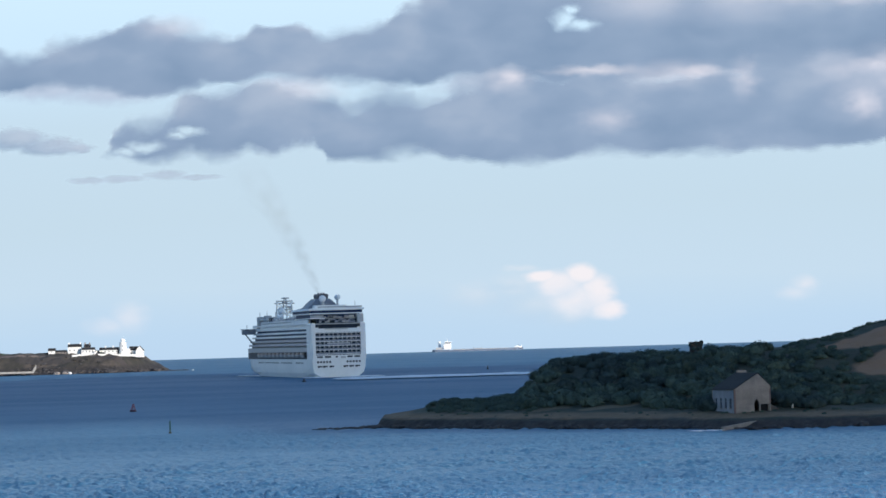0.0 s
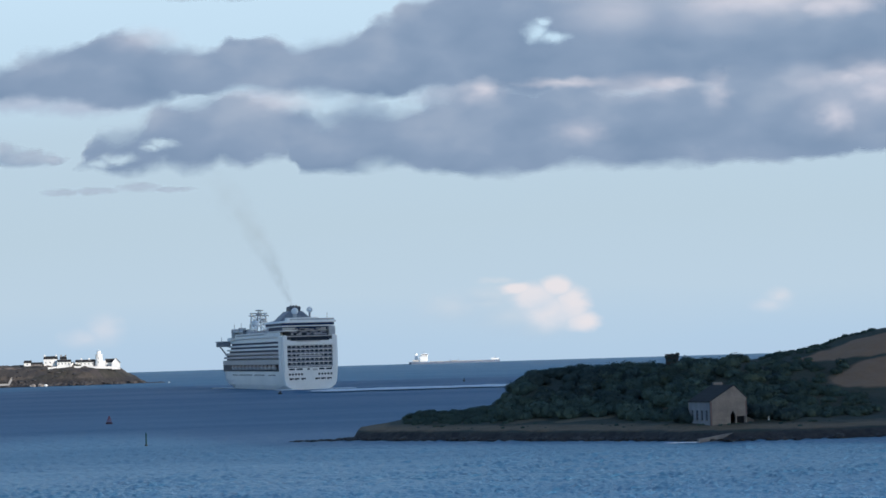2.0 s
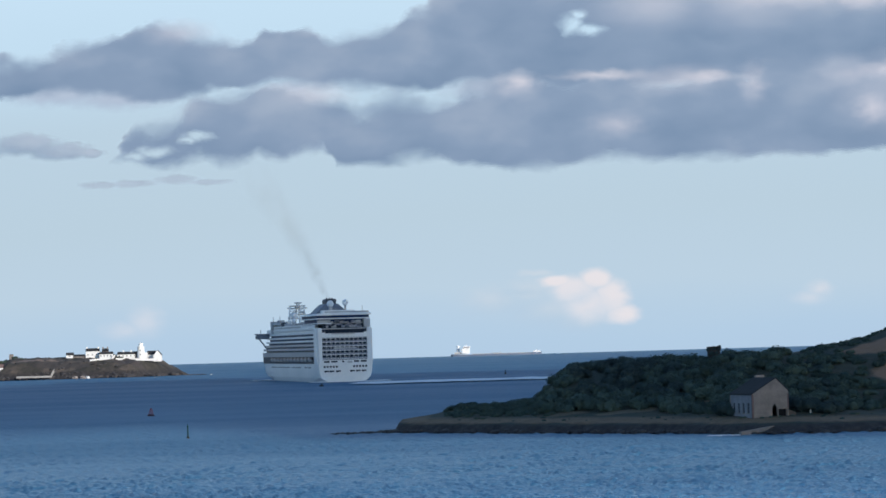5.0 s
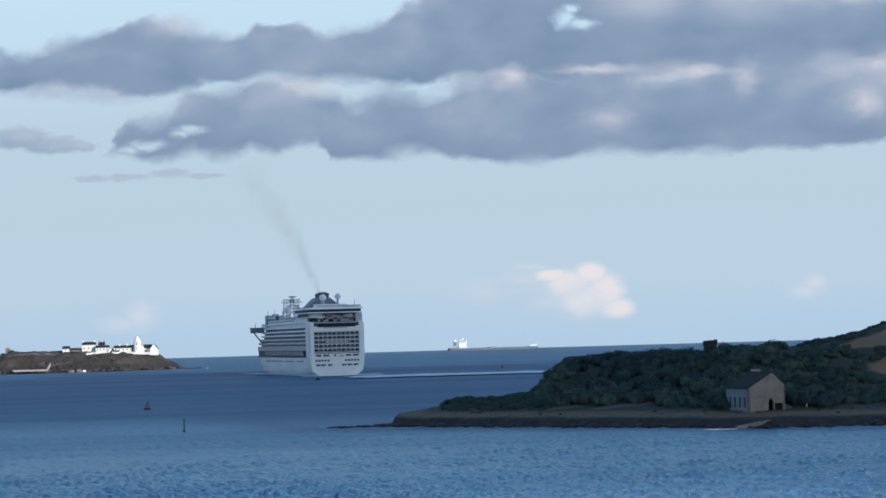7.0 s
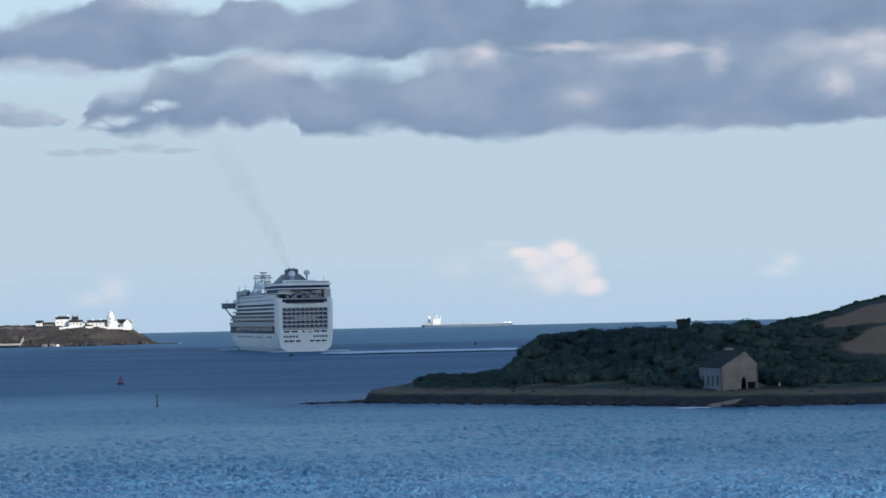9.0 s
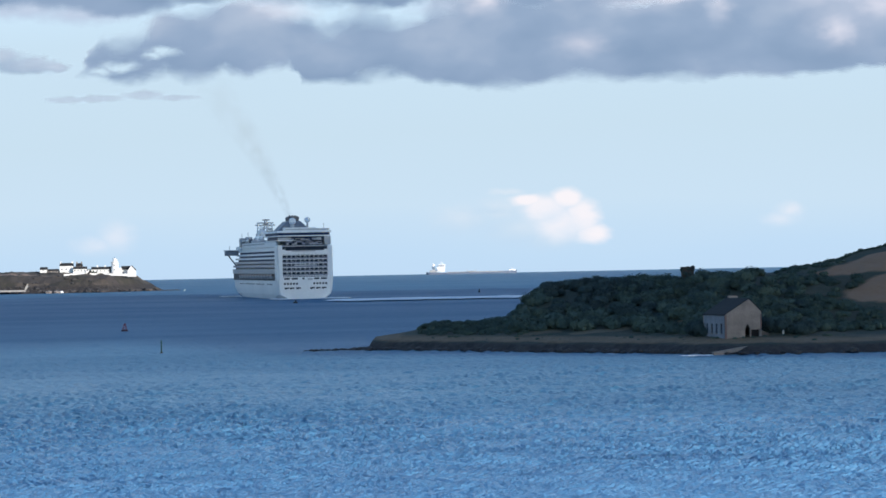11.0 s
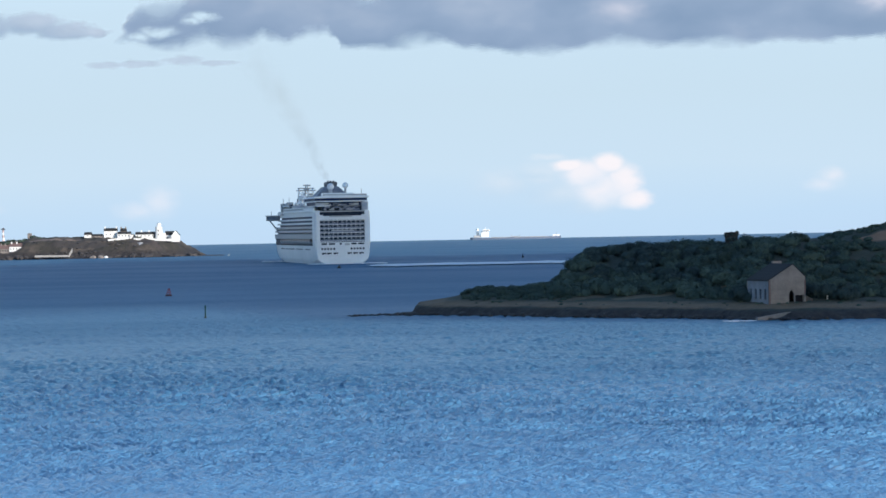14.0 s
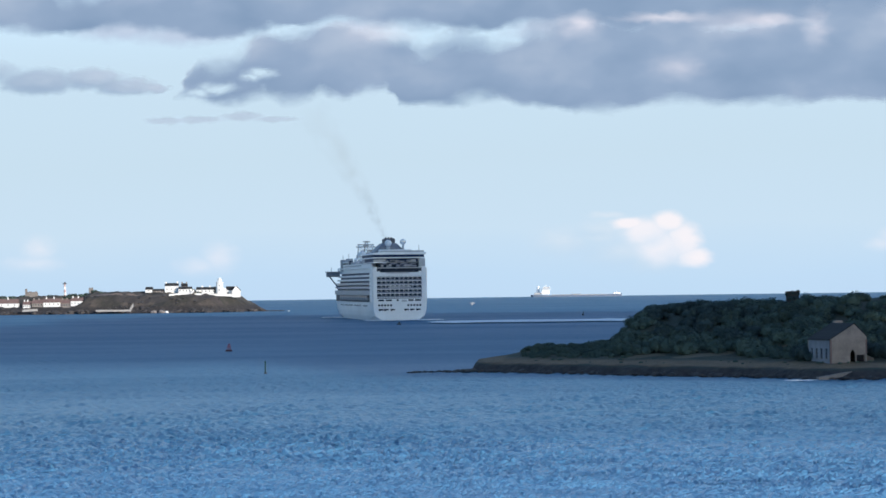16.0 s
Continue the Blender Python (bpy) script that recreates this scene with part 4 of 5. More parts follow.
    part("radome", ball(bmesh.new(), (-3.0, 34, 52.9), 2.3), M_SHIPWHITE, ship, "white satellite radome", smooth=True)
    part("pedestal", rod(bmesh.new(), (-3.0, 34, 48.2), (-3.0, 34, 51), 1.3), M_SHIPGREY, ship)
    part("radome", ball(bmesh.new(), (6.8, 34, 53.6), 2.0), M_SHIPWHITE, ship, "white satellite radome", smooth=True)
    part("pedestal", rod(bmesh.new(), (6.8, 34, 46.24), (6.8, 34, 52), 0.7), M_SHIPGREY, ship)
    part("aerial", rod(bmesh.new(), (15.5, 20, 46.24), (15.5, 20, 51), 0.16), M_STEEL, ship)
    for k in range(6):
        part("locker", boxed(-15 + k * 2.1, -13.6 + k * 2.1, 64, 70 + k, 44.68, 46.08 + 0.5 * (k % 3)), M_SHIPGREY, ship)
    # white water pushed along the hull
    rf = random.Random(9)
    for y0, y1, x0, x1 in ((196, 226, -30, -17), (-14, 3, 8, 26), (-10, 2, -22, -12)):
        bm = bmesh.new()
        for _ in range(70):
            cx, cy, r = rf.uniform(x0, x1), rf.uniform(y0, y1), rf.uniform(0.8, 2.2)
            bmesh.ops.create_icosphere(bm, subdivisions=1, radius=1.0, matrix=Matrix.Translation((cx, cy, 0.3)) @ Matrix.Diagonal((r * 1.4, r, 0.34, 1)))
        part("bow_wave", bm, M_FOAM, ship, "white foam along the waterline")
    # rows of hull windows on the sides
    pm = finish(boxed(-0.1, 0.1, -1.1, 1.1, -0.4, 0.4), "hull_window")
    pm.materials.append(M_GLASS)
    for z, runs in ((9.9, ((28, 8), (70, 12), (120, 16), (180, 7))), (6.6, ((60, 6), (128, 14)))):
        for y0, cnt in runs:
            for k in range(cnt):
                for s in (-1, 1):
                    part("hull_window", pm, M_GLASS, ship, "", pose(s * (17.9 if z > 8 else 17.72), y0 + k * 3.4, z))
    return ship


ship = build_ship()

# ================= tanker on the horizon =================
def build_tanker():
    t = thing("tanker", pose(0, 4755, 0), "distant tanker with a white deckhouse and low dark hull", "ship")
    bm = bmesh.new()
    loft(bm, [[(x, s * w, z) for s, z in ((-1, -3), (-1, h), (1, h), (1, -3))] for x, w, h in ((-62, 7, 4.0), (-58, 12, 4.0), (-30, 14, 3.0), (60, 14, 3.0), (82, 11, 4.4), (92, 1, 5.2))])
    part("hull", bm, M_TANKHULL, t)
    part("deckhouse", boxed(-44, -30, -12, 12, 4, 14.5, bevel=1.2), M_SHIPWHITE, t)
    part("bridge", boxed(-41, -29, -15, 15, 14, 17.4, bevel=0.5), M_SHIPWHITE, t)
    part("window_row", boxed(-40, -30, -15.15, -14.9, 15.4, 16.3), M_GLASS, t)
    part("funnel", rod(bmesh.new(), (-49.5, 0, 4), (-49.5, 0, 18.5), 3.0, 2.4, 14), M_SHIPWHITE, t)
    part("poop_house", boxed(-56, -44, -9, 9, 4, 7.5, bevel=0.4), M_SHIPGREY, t)
    part("mast", rod(bmesh.new(), (-36, 0, 17), (-36, 0, 21.5), 0.5), M_SHIPWHITE, t)
    part("foremast", rod(bmesh.new(), (84, 0, 4), (84, 0, 9), 0.5), M_STEEL, t)
    part("forecastle", boxed(78, 90, -8, 8, 4, 6.8), M_SHIPWHITE, t)
    part("manifold", boxed(10, 20, -9, 9, 2.8, 5.0), M_STEEL, t)
    for x in (8, 22):
        part("crane_post", rod(bmesh.new(), (x, 0, 2.8), (x, 0, 7), 0.4), M_STEEL, t)
    part("deck_pipe", boxed(-26, 74, -1.5, 1.5, 2.8, 4.1), M_STEEL, t)
    return t


tanker = build_tanker()
# ================= boathouse on the headland =================
def build_boathouse():
    """Gabled shed: local x along the gable, y along the ridge, its near corner at the origin."""
    W, L, E, A, P = 9.9, 12.2, 6.8, 10.6, 6.6   # P: how far along the gable its peak stands
    h = thing("boathouse", pose(64.3, 686, 2.4, 0, 0, 21.5), "derelict gabled boathouse with buff render and dark roof by the shore", "boathouse")
    wall = 0.5
    bm = bmesh.new()
    # gable wall with a doorway and a wide boat opening cut by building round them
    up = lambda x: E + (A - E) * (x / P if x < P else (W - x) / (W - P) * 0.8 + 0.2) - 0.12
    pieces = [[(0, 0), (5.4, 0), (5.4, up(5.4)), (0, E)], [(5.4, 3.4), (6.1, 4.4), (6.8, 3.4), (6.8, up(6.8)), (P, A - 0.12), (5.4, up(5.4))],
              [(6.8, 3.0), (W, 3.0), (W, up(W)), (6.8, up(6.8))], [(6.8, 0), (7.1, 0), (7.1, 3.0), (6.8, 3.0)], [(9.6, 0), (W, 0), (W, 3.0), (9.6, 3.0)]]
    for o in pieces:
        prism(bm, o, 0, wall)
    part("gable_wall", bm, M_RENDER, h, "weathered buff gable wall")
    part("rear_gable", prism(bmesh.new(), [(0, 0), (W, 0), (W, up(W)), (P, A - 0.12), (0, E)], L - wall, L), M_RENDER, h)
    bm = bmesh.new()
    box(bm, 0, wall, wall, L - wall, 0, 2.2), box(bm, 0, wall, wall, L - wall, 4.6, E)
    ys = [wall, 1.7, 2.7, 4.3, 5.3, 6.9, 7.9, 9.5, 10.5, L - wall]
    for a, b in zip(ys[::2], ys[1::2]):
        box(bm, 0, wall, a, b, 2.2, 4.6)
    part("side_wall", bm, M_PALEREND, h, "faded blue-grey side wall")
    part("side_wall", boxed(W - wall, W, wall, L - wall, 0, up(W) - 0.2), M_RENDER, h)
    for a, b in zip(ys[1::2], ys[2::2]):
        pane = part("window", boxed(0.25, 0.35, a, b, 2.2, 4.6), M_GLASS, h, "dark narrow window")
        for z in (3.0, 3.8):
            part("glazing_bar", boxed(0.2, 0.28, a, b, z - 0.04, z + 0.04), M_PALEREND, pane)
        part("sill", boxed(-0.12, 0.2, a - 0.1, b + 0.1, 2.05, 2.2), M_STONE, h)
    part("quoin", boxed(-0.06, 0.35, -0.06, 0.3, 0, E - 0.05), M_BRICK, h, "red-brown brick corner")
    part("quoin", boxed(W - 0.3, W + 0.06, -0.06, 0.3, 3.2, E - 0.05), M_BRICK, h)
    part("floor_slab", boxed(0.1, W - 0.1, 0.1, L - 0.1, -0.6, 0.05), M_STONE, h)
    # flush dark panel paints the opening's inner shade
    part("boat_door", boxed(6.9, 9.7, 0.52, 0.6, 0, 3.05), M_OPENING_SHADE, h, "dark panel standing in for the shaded boat opening")
    # roof slopes of slates, row by row
    for s, run, drop in ((0, W - P, (A - E) * 0.8), (1, P, A - E)):
        slope = math.atan2(drop, run)
        length = run / math.cos(slope) + 0.35
        m = pose(P, 0, A + 0.06, 0, math.degrees(slope) if s == 0 else -math.degrees(slope), 0)
        r = part("roof", boxed(0 if s == 0 else -length, length if s == 0 else 0, 0.05, L - 0.05, -0.06, 0.06), M_SLATE, h, "dark weathered slate roof", m)
        row = finish(boxed(-0.30, 0.30, 0.05, L - 0.05, 0, 0.05), "slate_course")
        row.materials.append(M_SLATE)
        for k in range(int((length - 0.3) / 0.58)):
            x = (0.35 + k * 0.58) * (1 if s == 0 else -1)
            part("slate_course", row, M_SLATE, r, "", pose(x, 0, 0.075, 0, 3 if s == 0 else -3, 0))
    part("lean_to", prism(bmesh.new(), [(W, 0), (W + 2.4, 0), (W + 2.4, 2.0), (W, 3.0)], 0.8, 6), M_RUST, h, "rusty lean-to shed")
    part("coping", boxed(P + 0.2, P + 2.6, L - 1.2, L - 0.2, A - 1.6, A + 0.7, bevel=0.1), M_RENDER, h, "broken pale gable coping")
    for x0, x1, z in ((2.6, 5.6, 0.9), (4.6, 7.2, 0.7)):
        part("rubble", prism(bmesh.new(), [(x0, -0.6), (x1, -0.6), (x1 - 0.5, z * 0.6), ((x0 + x1) / 2, z), (x0 + 0.5, z * 0.5)], -1.4, -0.05), M_RUST, h, "rusty fallen sheeting")
    return h


build_boathouse()


# ================= plants =================
def leafy(seed, lumps, leaves, leaf, spread):
    """A crown: loose leaf clumps scattered over several lumps, denser towards each rim."""
    rnd = random.Random(seed)
    bm = bmesh.new()
    for cx, cy, cz, r in lumps:
        m = Matrix.Translation((cx, cy, cz)) @ Matrix.Diagonal((r * 0.8, r * 0.8, r * 0.7, 1))
        vs = bmesh.ops.create_icosphere(bm, subdivisions=2, radius=1.0, matrix=m)["verts"]
        for v in vs:
            v.co += Vector((rnd.uniform(-1, 1), rnd.uniform(-1, 1), rnd.uniform(-1, 1))) * r * 0.2
    for f in bm.faces:
        f.smooth = True
    for cx, cy, cz, r in lumps:
        for _ in range(leaves):
            d = Vector((rnd.gauss(0, 1), rnd.gauss(0, 1), rnd.gauss(0.3, 1))).normalized()
            c = Vector((cx, cy, cz)) + Vector((d.x, d.y, d.z * 0.88)) * r * rnd.uniform(0.82, 1.0 + spread)
            a = d.orthogonal().normalized()
            a = (Matrix.Rotation(rnd.uniform(0, 6.28), 3, d) @ a) * leaf * rnd.uniform(0.6, 1.4)
            b = (d + Vector((rnd.uniform(-1, 1), rnd.uniform(-1, 1), rnd.uniform(-1, 1))) * 0.55).normalized().cross(a).normalized() * leaf * rnd.uniform(0.5, 1.0)
            k = d * leaf * 0.35
            bm.faces.new([bm.verts.new(c + a), bm.verts.new(c + b + k), bm.verts.new(c - a), bm.verts.new(c - b - k)])
    me = bpy.data.meshes.new("crown")
    bm.to_mesh(me)
    bm.free()
    return me


def lumps_for(seed, count, wide, tall, r):
    rnd = random.Random(seed)
    return [(rnd.uniform(-wide, wide), rnd.uniform(-wide, wide), tall * rnd.uniform(0.45, 1.0) - r * 0.4, r * rnd.uniform(0.7, 1.15)) for _ in range(count)]


BUSHES = []
for s in range(5):
    me = leafy(s, lumps_for(s, 6, 1.7, 1.7, 1.6), 135, 0.20, 0.2)
    me.materials.append(M_LEAF)
    BUSHES.append(me)
CROWNS = []
for s in range(4):
    me = leafy(20 + s, lumps_for(20 + s, 7, 1.9, 3.4, 2.3), 290, 0.23, 0.18)
    me.materials.append(M_LEAF2)
    CROWNS.append(me)


def trunk(h):
    bm = bmesh.new()
    rod(bm, (0, 0, -0.6), (0.1, 0, h * 0.6), 0.24, 0.15, 7)
    for a in range(4):
        t = a * 1.57 + 0.4
        rod(bm, (0.08, 0, h * 0.35), (math.cos(t) * 1.4, math.sin(t) * 1.4, h * 0.75), 0.11, 0.04, 5)
    me = finish(bm, "trunk")
    me.materials.append(M_BARK)
    return me


TRUNK = trunk(3.6)
STEM = finish(rod(rod(rod(bmesh.new(), (0, 0, -0.5), (0.1, 0, 1.3), 0.1, 0.05, 5), (0, 0, 0.1), (0.7, 0.3, 1.3), 0.07, 0.03, 5), (0, 0, 0.1), (-0.6, -0.4, 1.2), 0.07, 0.03, 5), "stem")
STEM.materials.append(M_BARK)
rnd = random.Random(7)


BUSH_LEFT, SCRUB = [280], []


def plant_bush(x, y, k, mesh=None):
    if BUSH_LEFT[0] <= 0:
        SCRUB.append((x, y, ground_at(x, y) - 0.1, k, rnd.uniform(0, 6.28), rnd.choice(BUSHES)))
        return
    BUSH_LEFT[0] -= 1
    ob = thing("bush", pose(x, y, ground_at(x, y) - 0.1, 0, 0, rnd.uniform(0, 360)), "dark green scrub bush on the headland slope", "bush", "headland scrub")
    part("crown", mesh or rnd.choice(BUSHES), M_LEAF, ob).scale = (k, k, k * rnd.uniform(0.8, 1.15))
    part("stem", STEM, M_BARK, ob).scale = (k, k, k)


def plant_tree(x, y, k):
    ob = thing("tree", pose(x, y, ground_at(x, y) - 0.1, 0, 0, rnd.uniform(0, 360)), "dark rounded broadleaf tree on the headland", "tree", "headland trees")
    part("crown", rnd.choice(CROWNS), M_LEAF2, ob).scale = (k, k, k * rnd.uniform(0.85, 1.1))
    part("trunk", TRUNK, M_BARK, ob).scale = (k, k, k)


def place(u, d):
    """The spot on bearing u, d metres inland."""
    y = 700.0
    for _ in range(6):
        y = float(np.interp(u * y / FOCAL, SHORE_X, SHORE_Y)) + d
    return u * y / FOCAL, y


def in_field(x, y):
    return any(((x - a) / rx) ** 2 + ((y - b) / ry) ** 2 < 1.0 for a, b, rx, ry in ((123, 764, 24, 13), (116, 736, 17, 16), (36, 730, 9, 8), (20, 739, 6, 6), (58, 728, 5, 3.5)))


# trees over the wooded shoulder, thinning to scrub
for k in range(80):
    u = rnd.uniform(138, 330)
    d = rnd.uniform(48, 108) if u > 150 else rnd.uniform(62, 100)
    x, y = place(u, d)
    if not in_field(x, y):
        plant_tree(x, y, rnd.uniform(0.44, 0.78))
for k in range(46):
    u = rnd.uniform(330, 600)
    x, y = place(u, rnd.uniform(45, 96))
    if not in_field(x, y):
        plant_tree(x, y, rnd.uniform(0.3, 0.48))


for x, y, k in ((78.6, 695, 0.85), (82.5, 694, 0.8), (86, 697, 0.7), (76.5, 700, 0.9), (60.5, 697, 0.75), (58.5, 700, 0.85), (66, 706, 1.0), (72, 709, 1.05)):
    plant_tree(x, y, k)
placed = 0
while placed < 430:
    u = rnd.uniform(-60, 760)
    d = rnd.uniform(30, 118)
    if u < 110:
        d = rnd.uniform(30, 58)
    if u > 540 and d > 92:
        d -= 40
    x, y = place(u, d)
    if in_field(x, y) or (60 < x < 79 and y < 704) or (140 < u < 285 and d > 58):
        continue
    k = rnd.uniform(0.7, 1.35) * (0.5 if u < 100 else 1.0) * (0.75 if u > 560 else 1.0)
    plant_bush(x, y, k)
    placed += 1
for u, k in ((570, 0.4), (590, 0.45), (600, 0.35), (645, 0.25), (655, 0.25), (500, 0.8), (510, 0.8), (455, 0.8), (465, 0.5), (585, 0.3)):
    x, y = place(u, 118)
    plant_bush(x, y, k)
for k in range(46):   # low scrub between the ridge and the upper field
    x, y = place(rnd.uniform(545, 680), rnd.uniform(88, 114))
    if not in_field(x, y):
        plant_bush(x, y, rnd.uniform(0.3, 0.48))
for k in range(44):   # tussocks on the grass above the shore
    x, y = place(rnd.uniform(-60, 700), rnd.uniform(11, 25))
    if not 60 < x < 77:
        plant_bush(x, y, rnd.uniform(0.1, 0.24))
for k in range(52):
    x, y = place(556 + k * 4 + rnd.uniform(-2, 2), 116)
    plant_bush(x, y, rnd.uniform(0.2, 0.38))
for u, d, k in ((540, 34, 1.3), (560, 38, 1.2), (525, 44, 1.4), (600, 36, 0.9), (620, 42, 1.0), (640, 40, 1.0), (445, 52, 1.2), (470, 56, 1.2), (500, 54, 1.2), (430, 34, 0.9), (418, 36, 0.9)):
    x, y = place(u, d)
    plant_bush(x, y, k)

for k in range(90):
    x, y = place(rnd.uniform(-75, 120), rnd.uniform(22, 56))
    plant_bush(x, y, rnd.uniform(0.3, 0.5))
for dx, dy in ((66.5, 684.6), (68.5, 685.4), (71, 686.6), (74.5, 690), (62.5, 688.5), (61.6, 687.5), (79, 690.5), (83, 691)):
    plant_bush(dx, dy, 0.2)

# the farther and smaller scrub, too close-grown to count
verts, faces, base = [], [], 0
for x, y, z, k, a, me in SCRUB:
    v = np.empty(len(me.vertices) * 3)
    me.vertices.foreach_get("co", v)
    v = v.reshape(-1, 3) * k
    c, s_ = math.cos(a), math.sin(a)
    verts.append(np.stack([v[:, 0] * c - v[:, 1] * s_ + x, v[:, 0] * s_ + v[:, 1] * c + y, v[:, 2] + z], 1))
    faces += [[i + base for i in pl.vertices] for pl in me.polygons]
    base += len(v)
me = bpy.data.meshes.new("scrub")
me.from_pydata(np.concatenate(verts).tolist(), [], faces)
scrub = part("scrub", me, M_LEAF)
tagged(scrub, "dense low green scrub covering the headland slope", "scrub", kind="stuff")

# ivy-grown ruined tower on the skyline
tx, ty = place(399, 112)
tower = thing("ruined_tower", pose(tx, ty, ground_at(tx, ty)), "squat ivy-covered stone tower stump on the ridge", "ruin")
part("wall", boxed(-1.7, 1.7, -1.5, 1.5, -0.5, 4.4, bevel=0.15), M_ROCK, tower)
part("parapet", boxed(-1.9, 1.9, -1.7, 1.7, 4.0, 4.3), M_ROCK, tower)
ivy = leafy(91, [(0, -1.2, 1.0, 1.2), (-0.7, -1.2, 2.4, 0.9), (-1.9, -0.8, 1.0, 1.1), (-2.4, -0.4, 0.4, 1.0), (0.6, -1.2, 2.6, 0.7), (-1.4, -0.9, 3.6, 0.8), (1.3, -0.9, 3.7, 0.8), (0, -1.2, 3.9, 0.7), (1.7, -0.6, 1.6, 0.8), (1.5, -0.9, 4.3, 0.5), (2.2, -0.5, 0.5, 0.9)], 70, 0.14, 0.2)
part("ivy", ivy, M_LEAF2, tower, "dark ivy cover")

# ================= shore rocks =================
def rock_lump(bm, rnd, c, r, flat):
    m = Matrix.Translation(c) @ Euler((rnd.uniform(-0.2, 0.2), rnd.uniform(-0.2, 0.2), rnd.uniform(0, 3))).to_matrix().to_4x4() @ Matrix.Diagonal((r * rnd.uniform(0.8, 1.6), r, r * flat, 1))
    for v in bmesh.ops.create_icosphere(bm, subdivisions=2, radius=1.0, matrix=m)["verts"]:
        v.co += Vector((rnd.uniform(-1, 1), rnd.uniform(-1, 1), rnd.uniform(-1, 1))) * r * 0.12


rnd = random.Random(11)
bm = bmesh.new()
for k in range(260):
    x = rnd.uniform(-26, 125)
    y = float(np.interp(x, SHORE_X, SHORE_Y)) + rnd.uniform(-1.0, 3.2)
    rock_lump(bm, rnd, (x, y, rnd.uniform(-0.1, 0.5)), rnd.uniform(0.5, 1.3), rnd.uniform(0.4, 0.8))
rocks = part("shore_rocks", bm, M_ROCK)
tagged(rocks, "dark weed-covered rocks along the tide line", "rocks", kind="stuff")
for x, r in ((-43, 0.5), (-41.4, 0.9), (-40, 0.8), (-38.4, 1.0), (-36.8, 0.9), (-35, 1.1), (-33.4, 1.0), (-31.8, 1.0), (-30, 1.3), (-28.4, 1.5), (-27, 1.7), (-26, 2.0)):
    bm = bmesh.new()
    rock_lump(bm, rnd, (0, 0, 0), r, 0.5)
    rock_lump(bm, rnd, (r * 0.5, 0.4, 0.0), r * 0.8, 0.45)
    ob = part("rock", bm, M_ROCK, None, m=pose(x, 761.5 + rnd.uniform(-1, 1), 0.05))
    tagged(ob, "low dark wet rock at the end of the reef", "rock", "reef rocks")

# slipway and a white marker post beside the boathouse
ob = part("slipway", prism(bmesh.new(), [(-0.55, -0.6), (0.55, -0.6), (0.55, 0.3), (-0.55, 0.3)], 0, 9.5), M_STONE, None, m=pose(59.4, 666.4, 0.5, 7, 0, -62))
tagged(ob, "pale stone slipway running down to the water", "slipway")
px, py = place(566, 26)
post = thing("marker_post", pose(px, py, ground_at(px, py)), "small white marker post on the grass", "post")
part("shaft", boxed(-0.2, 0.2, -0.2, 0.2, -0.3, 1.0, bevel=0.05), M_WHITEWASH, post)
part("cap", boxed(-0.26, 0.26, -0.26, 0.26, 1.0, 1.15, bevel=0.04), M_WHITEWASH, post)

# ================= the far point's buildings =================
FAR = 2720.0


def far_x(b, y=FAR):
    """From a bearing on the chart of the far point to metres right."""
    return (b - 1001) * y / FOCAL


def far_z(b, e, y=FAR):
    """From a bearing and an elevation on that chart to metres up."""
    return 24 + (503.5 - e - 0.0134 * (b - 784)) * y / FOCAL


def cottage(name, x0, x1, eave, base, ridge, label, y=FAR, depth=7.0, wall=None, roof=None, openings=3, chimneys=(), gable_to_us=False):
    X0, X1 = far_x(x0, y), far_x(x1, y)
    w = X1 - X0
    xm = (x0 + x1) / 2
    zb, ze, zr = far_z(xm, base, y), far_z(xm, eave + 1.0, y), far_z(xm, ridge - 0.4, y)
    h = thing(name, pose(X0, y, zb), label, "house")
    H, R = ze - zb, zr - zb
    part("wall", boxed(0, w, 0, depth, -0.7 if y < 2735 else -1.7, H), wall or M_WHITEWASH, h)
    if gable_to_us:
        part("gable", prism(bmesh.new(), [(0, H), (w, H), (w / 2, R)], 0, depth), wall or M_WHITEWASH, h)
        for s in (0, 1):
            o = [(w / 2, R + 0.2), (w / 2, R), (-0.3, H), (-0.3, H + 0.2)] if s else [(w / 2, R + 0.2), (w / 2, R), (w + 0.3, H), (w + 0.3, H + 0.2)]
            part("roof", prism(bmesh.new(), o, 0.5, depth + 0.3), roof or M_SLATE, h)
    else:
        bm = bmesh.new()
        loft(bm, [[(x, -0.3, H), (x, depth / 2, R), (x, depth + 0.3, H)] for x in (-0.3, w + 0.3)])
        part("roof", bm, roof or M_SLATE, h, "dark slate roof")
    for k in range(openings):
        x = w * (k + 0.5) / openings
        part("window", boxed(x - 0.45, x + 0.45, -0.08, 0.02, H * 0.35, H * 0.35 + min(1.3, H * 0.4)), M_GLASS, h)
    for c in chimneys:
        part("chimney", boxed(w * c - 0.6, w * c + 0.6, depth / 2 - 0.6, depth / 2 + 0.6, R - 0.8, R + 1.4), wall or M_WHITEWASH, h)
    return h


